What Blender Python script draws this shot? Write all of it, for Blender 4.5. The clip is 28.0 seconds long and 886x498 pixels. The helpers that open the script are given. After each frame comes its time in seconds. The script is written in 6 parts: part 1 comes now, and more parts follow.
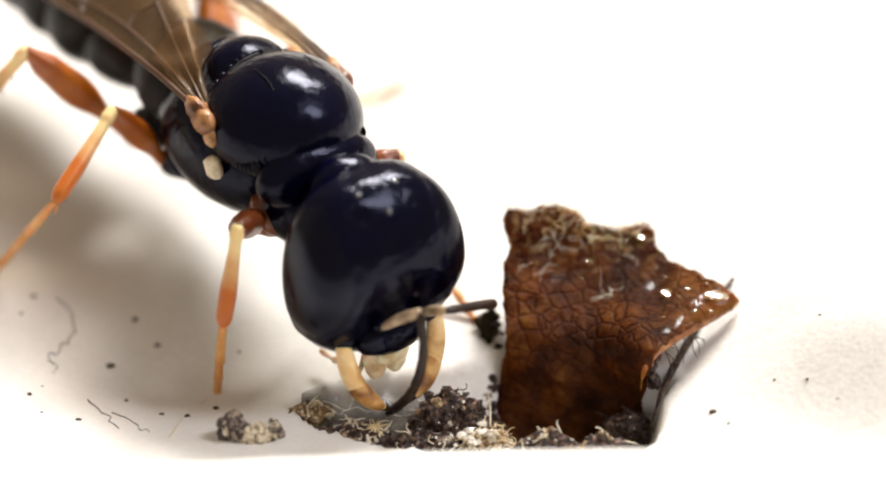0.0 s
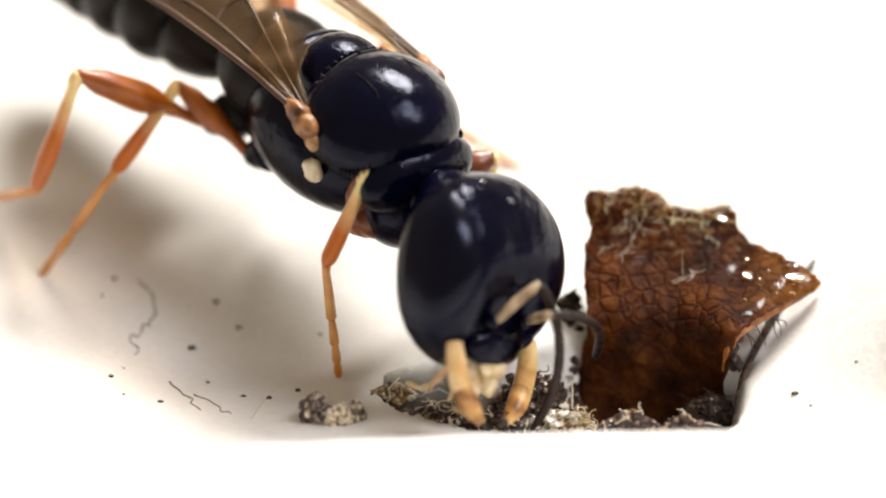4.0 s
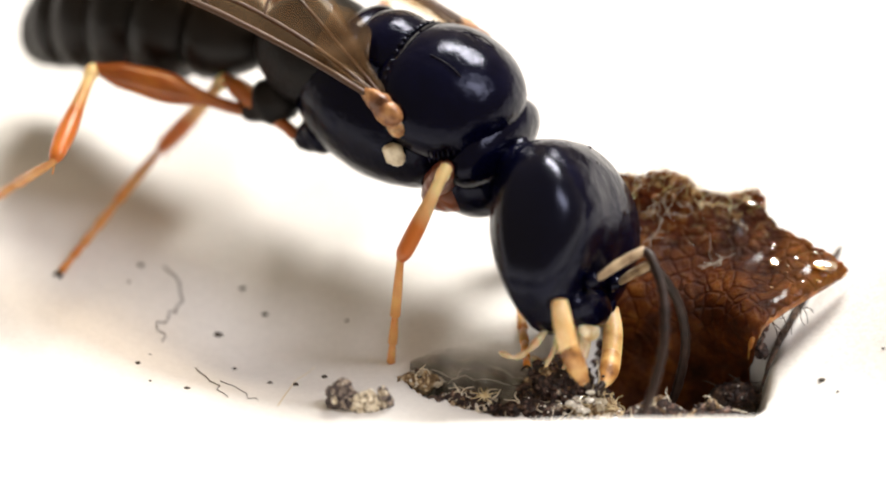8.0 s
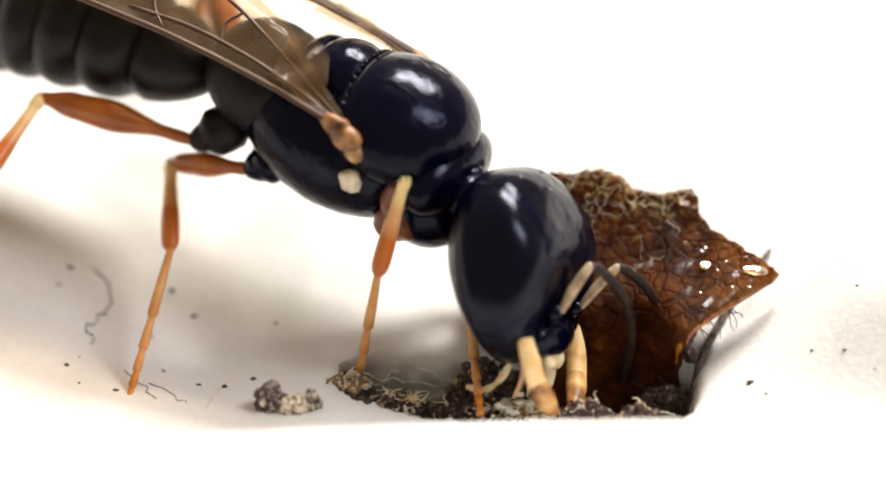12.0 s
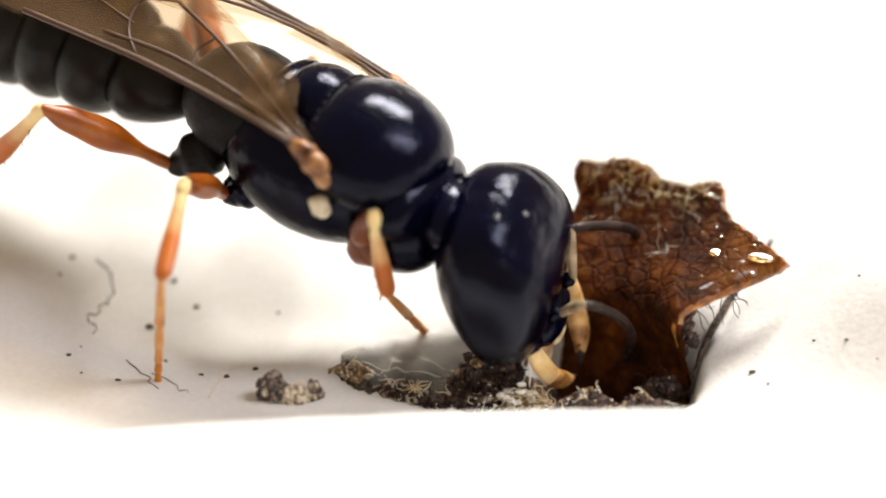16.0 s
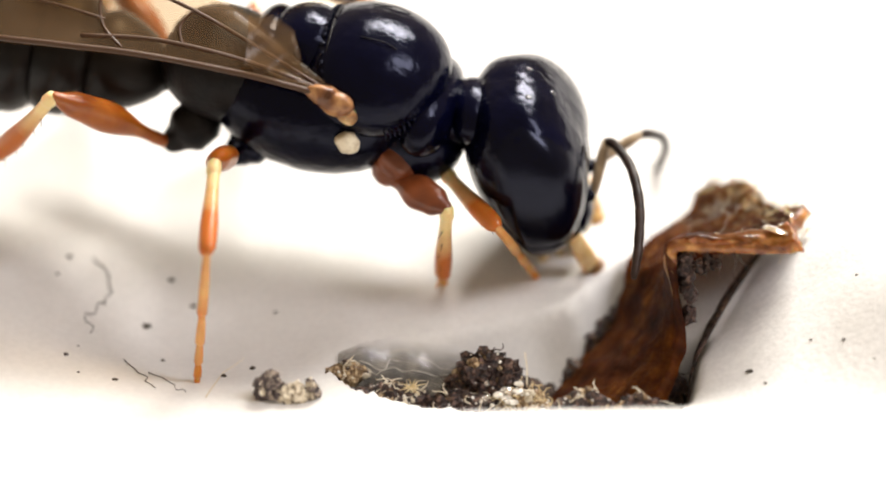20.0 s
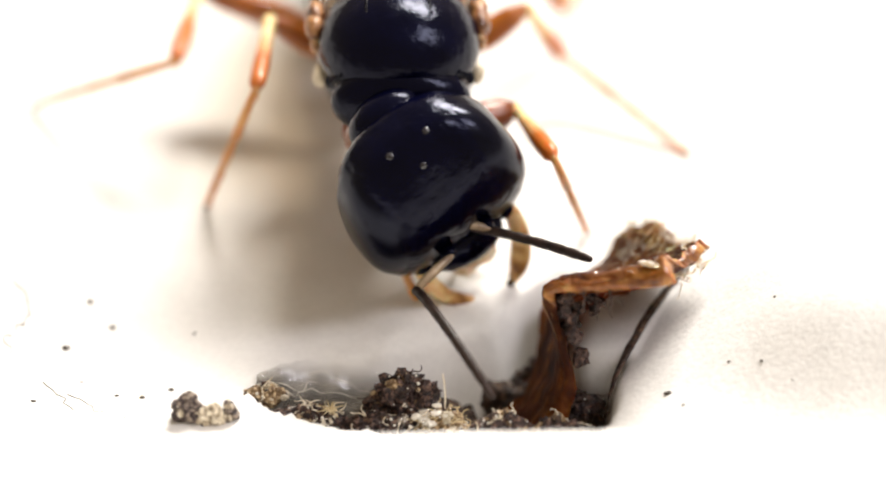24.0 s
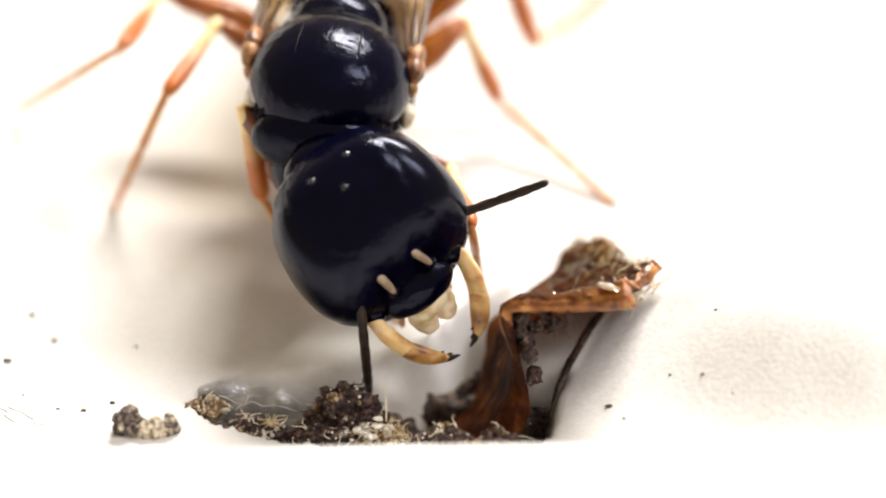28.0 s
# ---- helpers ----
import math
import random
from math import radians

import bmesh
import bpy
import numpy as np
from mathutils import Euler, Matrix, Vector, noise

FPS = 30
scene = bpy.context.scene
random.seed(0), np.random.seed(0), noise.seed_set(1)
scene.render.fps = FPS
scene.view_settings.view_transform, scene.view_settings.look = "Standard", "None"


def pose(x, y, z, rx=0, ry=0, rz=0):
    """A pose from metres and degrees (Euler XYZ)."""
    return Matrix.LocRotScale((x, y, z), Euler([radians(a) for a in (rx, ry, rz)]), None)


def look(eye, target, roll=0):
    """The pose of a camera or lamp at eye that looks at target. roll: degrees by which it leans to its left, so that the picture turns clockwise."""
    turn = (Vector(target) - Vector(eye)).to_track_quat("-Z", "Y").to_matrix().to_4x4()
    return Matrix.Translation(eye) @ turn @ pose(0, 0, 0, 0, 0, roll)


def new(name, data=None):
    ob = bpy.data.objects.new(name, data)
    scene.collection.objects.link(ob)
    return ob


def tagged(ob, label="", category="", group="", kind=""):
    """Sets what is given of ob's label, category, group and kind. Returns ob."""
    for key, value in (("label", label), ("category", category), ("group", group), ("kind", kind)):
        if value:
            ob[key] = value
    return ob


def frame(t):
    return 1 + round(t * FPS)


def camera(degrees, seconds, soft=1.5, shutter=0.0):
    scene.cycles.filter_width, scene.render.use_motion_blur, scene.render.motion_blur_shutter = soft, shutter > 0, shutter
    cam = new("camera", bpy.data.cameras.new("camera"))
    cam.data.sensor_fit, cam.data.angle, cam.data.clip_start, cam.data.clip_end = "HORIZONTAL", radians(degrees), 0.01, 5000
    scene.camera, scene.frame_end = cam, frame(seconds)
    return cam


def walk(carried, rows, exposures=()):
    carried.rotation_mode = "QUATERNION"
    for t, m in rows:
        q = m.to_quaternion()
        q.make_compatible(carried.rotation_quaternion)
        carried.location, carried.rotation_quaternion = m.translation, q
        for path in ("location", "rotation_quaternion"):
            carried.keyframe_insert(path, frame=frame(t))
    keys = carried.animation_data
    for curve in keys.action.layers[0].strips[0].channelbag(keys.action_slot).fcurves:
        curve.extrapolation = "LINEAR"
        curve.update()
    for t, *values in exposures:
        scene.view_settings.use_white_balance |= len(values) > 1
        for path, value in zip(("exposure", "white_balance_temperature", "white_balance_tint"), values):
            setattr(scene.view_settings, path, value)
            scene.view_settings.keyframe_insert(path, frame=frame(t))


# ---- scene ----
U = 0.001  # the plan below is in millimetres
DIST, ELEV = 120.0, radians(38)
cam = camera(3.742, 28.0, soft=2.0)
cam.data.dof.use_dof = True
cam.data.dof.focus_distance = 0.1187
cam.data.dof.aperture_fstop = 85


def aim(dx, dy):
    """Camera pose after it has slid so that the picture has gone dx, dy (1/200 mm) from its rest."""
    right, up = Vector((1, 0, 0)), Vector((0, math.sin(ELEV), math.cos(ELEV)))
    at = (right * (-dx / 200) + up * (dy / 200)) * U
    eye = at + Vector((0, -math.cos(ELEV), math.sin(ELEV))) * DIST * U
    return look(eye, at)


SLIDE = [(0, -64, 67), (0.5, -57, 58), (1, -52, 53), (1.5, -44, 50), (2, -38, 50), (2.5, -25, 47), (3, -9, 44), (3.5, 46, 40), 
    (5.5, 106, 27), (6, 115, 26), (6.5, 122, 21), (7, 126, 18), (7.5, 127, 15), (8, 126, 12), (8.5, 99, 15), (9, 55, 14), 
    (9.5, 29, 14), (10, 17, 12), (10.5, 11, 15), (11, 5, 18), (11.5, 0, 18), (13.5, 8, 0), (14, 6, -2), (14.5, 8, -5), 
    (15, 1, -5), (15.5, 0, -5), (16, 5, -2), (16.5, 1, 0), (17, 0, 0), (17.5, -3, -2), (18, 0, -5), (18.5, 0, -5), 
    (19, 0, -5), (19.5, 8, -6), (20, 0, -3), (20.5, 0, -5), (21, -2, -6), (21.5, 3, -5), (23.5, -72, -3), (24, -143, 35), 
    (24.5, -238, 37), (25, -255, 38), (25.5, -249, 47), (26, -223, 63), (26.5, -231, 64), (27, -245, 63), (27.5, -249, 63), (28, -246, 58)]
walk(cam, [(t, aim(dx, dy)) for t, dx, dy in SLIDE], exposures=[(0.0, 0.0), (28.0, 0.0)])

# ---- light: one soft lamp high behind, a cool window on the right; a pale room all round ----
world = bpy.data.worlds.new("room")
scene.world = world
world.use_nodes = True
wb = world.node_tree.nodes["Background"]
wb.inputs[0].default_value = (1.0, 0.81, 0.6, 1)
wb.inputs[1].default_value = 0.42
lamp_data = bpy.data.lights.new("softbox", "AREA")
lamp_data.shape, lamp_data.size, lamp_data.size_y = "RECTANGLE", 0.026, 0.06
lamp_data.energy = 0.335
lamp_data.color = (1.0, 0.965, 0.91)
lamp = new("softbox", lamp_data)
lamp.matrix_world = look((0.034, 0.078, 0.089), (0, 0, 0), 90)
window_data = bpy.data.lights.new("window", "AREA")
window_data.shape, window_data.size, window_data.size_y = "RECTANGLE", 0.03, 0.055
window_data.energy = 0.085
window_data.color = (0.95, 0.93, 1.0)
window = new("window", window_data)
window.matrix_world = look((0.074, -0.012, 0.1), (0, 0, 0))

# ---- materials ----


def material(name, base, rough=0.5, metal=0.0, **more):
    m = bpy.data.materials.new(name)
    m.use_nodes = True
    b = m.node_tree.nodes["Principled BSDF"]
    b.inputs["Base Color"].default_value = (*base, 1)
    b.inputs["Roughness"].default_value = rough
    b.inputs["Metallic"].default_value = metal
    for key, value in more.items():
        b.inputs[key.replace("_", " ")].default_value = value
    return m


def add(m, kind, **inputs):
    n = m.node_tree.nodes.new("ShaderNode" + kind)
    for key, value in inputs.items():
        n.inputs[key.replace("_", " ")].default_value = value
    return n


def mottle(m, stops, scale, detail=6.0, kind="TexNoise", rough_range=None, bump=0.0, bump_scale=None, distance=0.00002, coords="Object"):
    """Colour from noise over the given ramp stops, and a fine relief."""
    t = m.node_tree
    b = t.nodes["Principled BSDF"]
    c = add(m, "TexCoord")
    n = add(m, kind, Scale=scale)
    if kind == "TexNoise":
        n.inputs["Detail"].default_value = detail
    t.links.new(c.outputs[coords], n.inputs["Vector"])
    ramp = add(m, "ValToRGB")
    while len(ramp.color_ramp.elements) < len(stops):
        ramp.color_ramp.elements.new(0.5)
    for e, (at, col) in zip(ramp.color_ramp.elements, stops):
        e.position, e.color = at, (*col, 1)
    t.links.new(n.outputs[0], ramp.inputs[0])
    t.links.new(ramp.outputs[0], b.inputs["Base Color"])
    if rough_range:
        mr = add(m, "MapRange")
        mr.inputs["To Min"].default_value, mr.inputs["To Max"].default_value = rough_range
        t.links.new(n.outputs[0], mr.inputs["Value"])
        t.links.new(mr.outputs[0], b.inputs["Roughness"])
    if bump:
        n2 = add(m, "TexNoise", Scale=bump_scale or scale * 4, Detail=5.0)
        t.links.new(c.outputs[coords], n2.inputs["Vector"])
        bp = add(m, "Bump", Strength=bump, Distance=distance)
        t.links.new(n2.outputs[0], bp.inputs["Height"])
        t.links.new(bp.outputs[0], b.inputs["Normal"])
    return m


M_paper = mottle(material("paper", (0.8, 0.78, 0.74), 0.9), [(0.3, (0.72, 0.70, 0.66)), (0.7, (0.82, 0.80, 0.77))], 900, bump=0.5, bump_scale=24000, distance=0.00002)


def grain_and_shade_bank():
    """The torn bank on the right is coarser than the smooth card. Its shaded slope is painted darker."""
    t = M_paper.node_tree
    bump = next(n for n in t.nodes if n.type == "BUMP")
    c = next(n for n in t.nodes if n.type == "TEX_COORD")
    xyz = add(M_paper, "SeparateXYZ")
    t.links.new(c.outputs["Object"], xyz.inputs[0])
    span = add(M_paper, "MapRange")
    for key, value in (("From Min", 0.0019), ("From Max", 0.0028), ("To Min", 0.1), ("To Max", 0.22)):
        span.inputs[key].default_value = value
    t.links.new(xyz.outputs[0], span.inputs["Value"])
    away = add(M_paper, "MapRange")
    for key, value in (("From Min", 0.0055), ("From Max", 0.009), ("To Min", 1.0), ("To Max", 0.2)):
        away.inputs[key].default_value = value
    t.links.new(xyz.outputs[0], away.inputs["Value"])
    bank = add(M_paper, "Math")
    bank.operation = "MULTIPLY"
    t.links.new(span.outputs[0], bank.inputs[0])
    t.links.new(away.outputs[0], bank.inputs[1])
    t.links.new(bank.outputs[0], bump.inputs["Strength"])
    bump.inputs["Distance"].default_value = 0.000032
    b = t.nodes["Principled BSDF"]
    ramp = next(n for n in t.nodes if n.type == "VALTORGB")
    # grain tone that darkens the bank's colour to dim its half-lit slope
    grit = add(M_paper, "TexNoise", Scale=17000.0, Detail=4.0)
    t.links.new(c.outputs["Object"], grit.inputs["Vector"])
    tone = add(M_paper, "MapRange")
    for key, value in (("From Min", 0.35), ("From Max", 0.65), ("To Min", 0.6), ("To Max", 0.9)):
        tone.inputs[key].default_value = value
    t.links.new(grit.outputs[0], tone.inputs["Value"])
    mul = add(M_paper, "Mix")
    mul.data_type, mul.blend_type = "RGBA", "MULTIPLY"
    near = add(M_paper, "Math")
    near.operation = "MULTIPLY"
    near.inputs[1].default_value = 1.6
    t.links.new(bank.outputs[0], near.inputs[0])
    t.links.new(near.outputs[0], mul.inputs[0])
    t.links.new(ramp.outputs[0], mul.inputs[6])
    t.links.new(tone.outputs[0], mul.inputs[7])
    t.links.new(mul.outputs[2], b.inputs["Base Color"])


grain_and_shade_bank()
M_chitin = mottle(material("black_chitin", (0.002, 0.002, 0.006), 0.2, Specular_Tint=(0.72, 0.76, 1.0, 1.0), Specular_IOR_Level=0.165), [(0.3, (0.0006, 0.0007, 0.0045)), (0.7, (0.001, 0.0012, 0.009))], 4000, rough_range=(0.09, 0.24), bump=0.6, bump_scale=15000, distance=0.00001)
M_eye = mottle(material("eye", (0.002, 0.002, 0.006), 0.2, Specular_Tint=(0.72, 0.76, 1.0, 1.0), Specular_IOR_Level=0.21), [(0.3, (0.0006, 0.0007, 0.0035)), (0.7, (0.0015, 0.0018, 0.007))], 3000, bump=0.12, bump_scale=60000, distance=0.000006)


def uneven(m, size, depth):
    """A second, broader relief under a material's fine one."""
    t = m.node_tree
    fine = next(n for n in t.nodes if n.type == "BUMP")
    c = next(n for n in t.nodes if n.type == "TEX_COORD")
    n = add(m, "TexNoise", Scale=size, Detail=2.0)
    t.links.new(c.outputs["Object"], n.inputs["Vector"])
    bp = add(m, "Bump", Strength=0.6, Distance=depth)
    t.links.new(n.outputs[0], bp.inputs["Height"])
    t.links.new(bp.outputs[0], fine.inputs["Normal"])


M_ocellus = material("ocellus", (0.01, 0.01, 0.015), 0.2, Specular_IOR_Level=1.0)
uneven(M_chitin, 3000.0, 0.00004)
uneven(M_eye, 2600.0, 0.000016)
M_dull = mottle(material("dull_chitin", (0.01, 0.009, 0.009), 0.42, Specular_IOR_Level=0.18), [(0.3, (0.0025, 0.0024, 0.0035)), (0.7, (0.009, 0.0065, 0.006))], 5000, rough_range=(0.35, 0.6), bump=0.5, bump_scale=24000, distance=0.00002)
M_orange = mottle(material("orange_leg", (0.45, 0.13, 0.025), 0.35, Subsurface_Weight=0.25, Subsurface_Scale=0.0001), [(0.3, (0.44, 0.135, 0.009)), (0.7, (0.64, 0.25, 0.02))], 4000, bump=0.3, bump_scale=26000, distance=0.00001)
M_red = mottle(material("red_femur", (0.28, 0.05, 0.02), 0.3, Subsurface_Weight=0.2, Subsurface_Scale=0.0001), [(0.3, (0.22, 0.046, 0.005)), (0.7, (0.42, 0.125, 0.011))], 3500, bump=0.25, bump_scale=26000, distance=0.00001)
M_amber = mottle(material("amber_leg", (0.55, 0.25, 0.06), 0.4, Subsurface_Weight=0.3, Subsurface_Scale=0.0001), [(0.3, (0.5, 0.2, 0.045)), (0.7, (0.66, 0.36, 0.12))], 4000, bump=0.3, bump_scale=26000, distance=0.00001)
M_tan = mottle(material("tan_plate", (0.55, 0.36, 0.17), 0.3, Subsurface_Weight=0.3, Subsurface_Scale=0.0001), [(0.32, (0.16, 0.065, 0.02)), (0.52, (0.42, 0.22, 0.085)), (0.7, (0.7, 0.5, 0.28))], 9500, bump=0.5, bump_scale=18000, distance=0.00002)
M_root = mottle(material("wing_root", (0.25, 0.12, 0.05), 0.3), [(0.3, (0.06, 0.02, 0.007)), (0.5, (0.2, 0.075, 0.025)), (0.72, (0.5, 0.26, 0.1))], 7000, rough_range=(0.15, 0.5), bump=0.6, bump_scale=18000, distance=0.00002)
M_scape = mottle(material("scape", (0.3, 0.2, 0.11), 0.35), [(0.3, (0.14, 0.08, 0.04)), (0.7, (0.5, 0.38, 0.24))], 7000, bump=0.3, bump_scale=20000, distance=0.00001)
M_coxa = mottle(material("fore_hip", (0.14, 0.035, 0.015), 0.3), [(0.3, (0.09, 0.02, 0.006)), (0.7, (0.25, 0.065, 0.018))], 3500, bump=0.25, bump_scale=26000, distance=0.00001)
M_belly = mottle(material("belly", (0.01, 0.009, 0.009), 0.4, Specular_IOR_Level=0.22), [(0.3, (0.0025, 0.002, 0.0022)), (0.7, (0.01, 0.007, 0.006))], 2500, rough_range=(0.28, 0.5), bump=0.4, bump_scale=9000, distance=0.00002)
M_jaw = mottle(material("jaw_horn", (0.45, 0.22, 0.07), 0.3), [(0.35, (0.16, 0.06, 0.015)), (0.5, (0.42, 0.2, 0.055)), (0.68, (0.66, 0.42, 0.16))], 6000, bump=0.3, bump_scale=26000, distance=0.00001)
M_cream = mottle(material("cream_horn", (0.8, 0.62, 0.35), 0.3, Subsurface_Weight=0.3, Subsurface_Scale=0.0001), [(0.32, (0.42, 0.2, 0.05)), (0.48, (0.7, 0.46, 0.19)), (0.7, (0.84, 0.68, 0.4))], 4200, bump=0.2, bump_scale=26000, distance=0.00001)
M_palp = mottle(material("palp", (0.75, 0.62, 0.42), 0.35, Subsurface_Weight=0.4, Subsurface_Scale=0.0001), [(0.32, (0.5, 0.34, 0.16)), (0.6, (0.8, 0.7, 0.5))], 7000, bump=0.3, bump_scale=20000, distance=0.00001)
M_ivory = mottle(material("ivory_spot", (0.75, 0.66, 0.5), 0.4), [(0.34, (0.45, 0.36, 0.22)), (0.6, (0.78, 0.7, 0.54))], 11000, bump=0.3, bump_scale=20000, distance=0.00001)


def shin_material(name, near, far, start, end):
    """A limb whose tint passes from one colour at its root to another along its length."""
    m = material(name, far, 0.35, Subsurface_Weight=0.3, Subsurface_Scale=0.0001)
    t = m.node_tree
    b = t.nodes["Principled BSDF"]
    c = add(m, "TexCoord")
    xyz = add(m, "SeparateXYZ")
    t.links.new(c.outputs["Object"], xyz.inputs[0])
    n = add(m, "TexNoise", Scale=5000.0, Detail=5.0)
    t.links.new(c.outputs["Object"], n.inputs["Vector"])
    wob = add(m, "Math")
    wob.operation = "MULTIPLY_ADD"
    wob.inputs[1].default_value = (end - start) * 0.8
    t.links.new(n.outputs[0], wob.inputs[0])
    t.links.new(xyz.outputs[0], wob.inputs[2])
    span = add(m, "MapRange")
    span.inputs["From Min"].default_value, span.inputs["From Max"].default_value = start + (end - start) * 0.4, end + (end - start) * 0.4
    t.links.new(wob.outputs[0], span.inputs["Value"])
    ramp = add(m, "ValToRGB")
    ramp.color_ramp.elements[0].color, ramp.color_ramp.elements[1].color = (*near, 1), (*far, 1)
    t.links.new(span.outputs[0], ramp.inputs[0])
    t.links.new(ramp.outputs[0], b.inputs["Base Color"])
    bp = add(m, "Bump", Strength=0.3, Distance=0.00001)
    n2 = add(m, "TexNoise", Scale=24000.0, Detail=4.0)
    t.links.new(c.outputs["Object"], n2.inputs["Vector"])
    t.links.new(n2.outputs[0], bp.inputs["Height"])
    t.links.new(bp.outputs[0], b.inputs["Normal"])
    return m


M_shin = shin_material("shin", (0.86, 0.66, 0.32), (0.48, 0.13, 0.014), 0.0002, 0.0006)
M_dark_horn = mottle(material("dark_horn", (0.02, 0.012, 0.01), 0.4, Specular_IOR_Level=0.2), [(0.3, (0.01, 0.006, 0.005)), (0.7, (0.035, 0.02, 0.015))], 9000, bump=0.4, bump_scale=30000, distance=0.00001)
M_vein = material("wing_vein", (0.06, 0.025, 0.009), 0.4)


def wing_material():
    m = bpy.data.materials.new("wing_membrane")
    m.use_nodes = True
    t = m.node_tree
    b = t.nodes["Principled BSDF"]
    out = t.nodes["Material Output"]
    c = add(m, "TexCoord")
    n = add(m, "TexNoise", Scale=1800.0, Detail=5.0)
    t.links.new(c.outputs["Object"], n.inputs["Vector"])
    ramp = add(m, "ValToRGB")
    ramp.color_ramp.elements[0].color = (0.10, 0.055, 0.025, 1)
    ramp.color_ramp.elements[1].color = (0.30, 0.20, 0.12, 1)
    t.links.new(n.outputs[0], ramp.inputs[0])
    t.links.new(ramp.outputs[0], b.inputs["Base Color"])
    b.inputs["Roughness"].default_value = 0.16
    bp = add(m, "Bump", Strength=0.3, Distance=0.00008)
    t.links.new(n.outputs[0], bp.inputs["Height"])
    t.links.new(bp.outputs[0], b.inputs["Normal"])
    clear = add(m, "BsdfTransparent", Color=(0.9, 0.82, 0.7, 1))
    mix = add(m, "MixShader", Fac=0.19)
    t.links.new(clear.outputs[0], mix.inputs[1])
    t.links.new(b.outputs[0], mix.inputs[2])
    t.links.new(mix.outputs[0], out.inputs["Surface"])
    return m


M_wing = wing_material()


def glow_through(m, tint, share):
    """Let part of the light pass through a thin leaf."""
    t = m.node_tree
    thin = add(m, "BsdfTranslucent", Color=(*tint, 1))
    mix = add(m, "MixShader", Fac=share)
    t.links.new(t.nodes["Principled BSDF"].outputs[0], mix.inputs[1])
    t.links.new(thin.outputs[0], mix.inputs[2])
    t.links.new(mix.outputs[0], t.nodes["Material Output"].inputs["Surface"])
    return thin


def shard_material():
    """Brown leaf with a faint net of darker veins, wet and amber towards its tip."""
    m = material("brown_leaf", (0.2, 0.07, 0.02), 0.55, Coat_Roughness=0.12, Subsurface_Weight=0.35, Subsurface_Scale=0.00018, Specular_IOR_Level=0.18)
    t = m.node_tree
    b = t.nodes["Principled BSDF"]
    b.inputs["Subsurface Radius"].default_value = (1.0, 0.35, 0.08)
    c = add(m, "TexCoord")
    xyz = add(m, "SeparateXYZ")
    t.links.new(c.outputs["Object"], xyz.inputs[0])
    warp = add(m, "TexNoise", Scale=2200.0, Detail=4.0)
    t.links.new(c.outputs["Object"], warp.inputs["Vector"])
    lift = add(m, "VectorMath")
    lift.operation = "MULTIPLY_ADD"
    lift.inputs[1].default_value = (0.00009, 0.00009, 0.00009)
    t.links.new(warp.outputs["Color"], lift.inputs[0])
    t.links.new(c.outputs["Object"], lift.inputs[2])
    v = add(m, "TexVoronoi", Scale=7200.0)
    v.feature = "DISTANCE_TO_EDGE"
    t.links.new(lift.outputs[0], v.inputs["Vector"])
    cell = add(m, "ValToRGB")
    cell.color_ramp.elements[0].position, cell.color_ramp.elements[0].color = 0.012, (0.3, 0.11, 0.05, 1)
    cell.color_ramp.elements[1].position, cell.color_ramp.elements[1].color = 0.15, (1, 1, 1, 1)
    t.links.new(v.outputs["Distance"], cell.inputs[0])
    n = add(m, "TexNoise", Scale=2600.0, Detail=8.0, Roughness=0.65)
    t.links.new(c.outputs["Object"], n.inputs["Vector"])
    col = add(m, "ValToRGB")
    while len(col.color_ramp.elements) < 4:
        col.color_ramp.elements.new(0.5)
    for e, (at, tint) in zip(col.color_ramp.elements, ((0.30, (0.022, 0.005, 0.001)), (0.46, (0.085, 0.02, 0.0026)), (0.6, (0.2, 0.058, 0.007)), (0.74, (0.45, 0.19, 0.035)))):
        e.position, e.color = at, (*tint, 1)
    t.links.new(n.outputs[0], col.inputs[0])
    # veins show in the middle belt only
    belt = add(m, "MapRange")
    for key, value in (("From Min", 0.0003), ("From Max", 0.0010), ("To Min", 0.06), ("To Max", 0.5)):
        belt.inputs[key].default_value = value
    t.links.new(xyz.outputs[2], belt.inputs["Value"])
    mul = add(m, "Mix")
    mul.data_type, mul.blend_type = "RGBA", "MULTIPLY"
    t.links.new(belt.outputs[0], mul.inputs[0])
    t.links.new(col.outputs[0], mul.inputs[6])
    t.links.new(cell.outputs[0], mul.inputs[7])
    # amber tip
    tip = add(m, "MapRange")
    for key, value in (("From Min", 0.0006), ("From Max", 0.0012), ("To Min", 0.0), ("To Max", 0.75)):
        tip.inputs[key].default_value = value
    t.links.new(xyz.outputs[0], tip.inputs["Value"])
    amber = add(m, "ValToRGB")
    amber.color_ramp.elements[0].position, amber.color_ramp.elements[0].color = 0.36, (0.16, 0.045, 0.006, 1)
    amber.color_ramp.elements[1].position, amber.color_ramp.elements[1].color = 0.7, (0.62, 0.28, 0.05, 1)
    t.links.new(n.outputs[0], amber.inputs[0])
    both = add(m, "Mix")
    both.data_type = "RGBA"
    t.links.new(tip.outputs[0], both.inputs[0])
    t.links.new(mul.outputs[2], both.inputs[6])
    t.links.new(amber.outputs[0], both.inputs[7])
    # pale frayed specks towards the torn top
    frayed = add(m, "TexNoise", Scale=15000.0, Detail=4.0)
    t.links.new(c.outputs["Object"], frayed.inputs["Vector"])
    speck = add(m, "ValToRGB")
    speck.color_ramp.elements[0].position, speck.color_ramp.elements[0].color = 0.5, (0, 0, 0, 1)
    speck.color_ramp.elements[1].position, speck.color_ramp.elements[1].color = 0.64, (0.75, 0.75, 0.75, 1)
    t.links.new(frayed.outputs[0], speck.inputs[0])
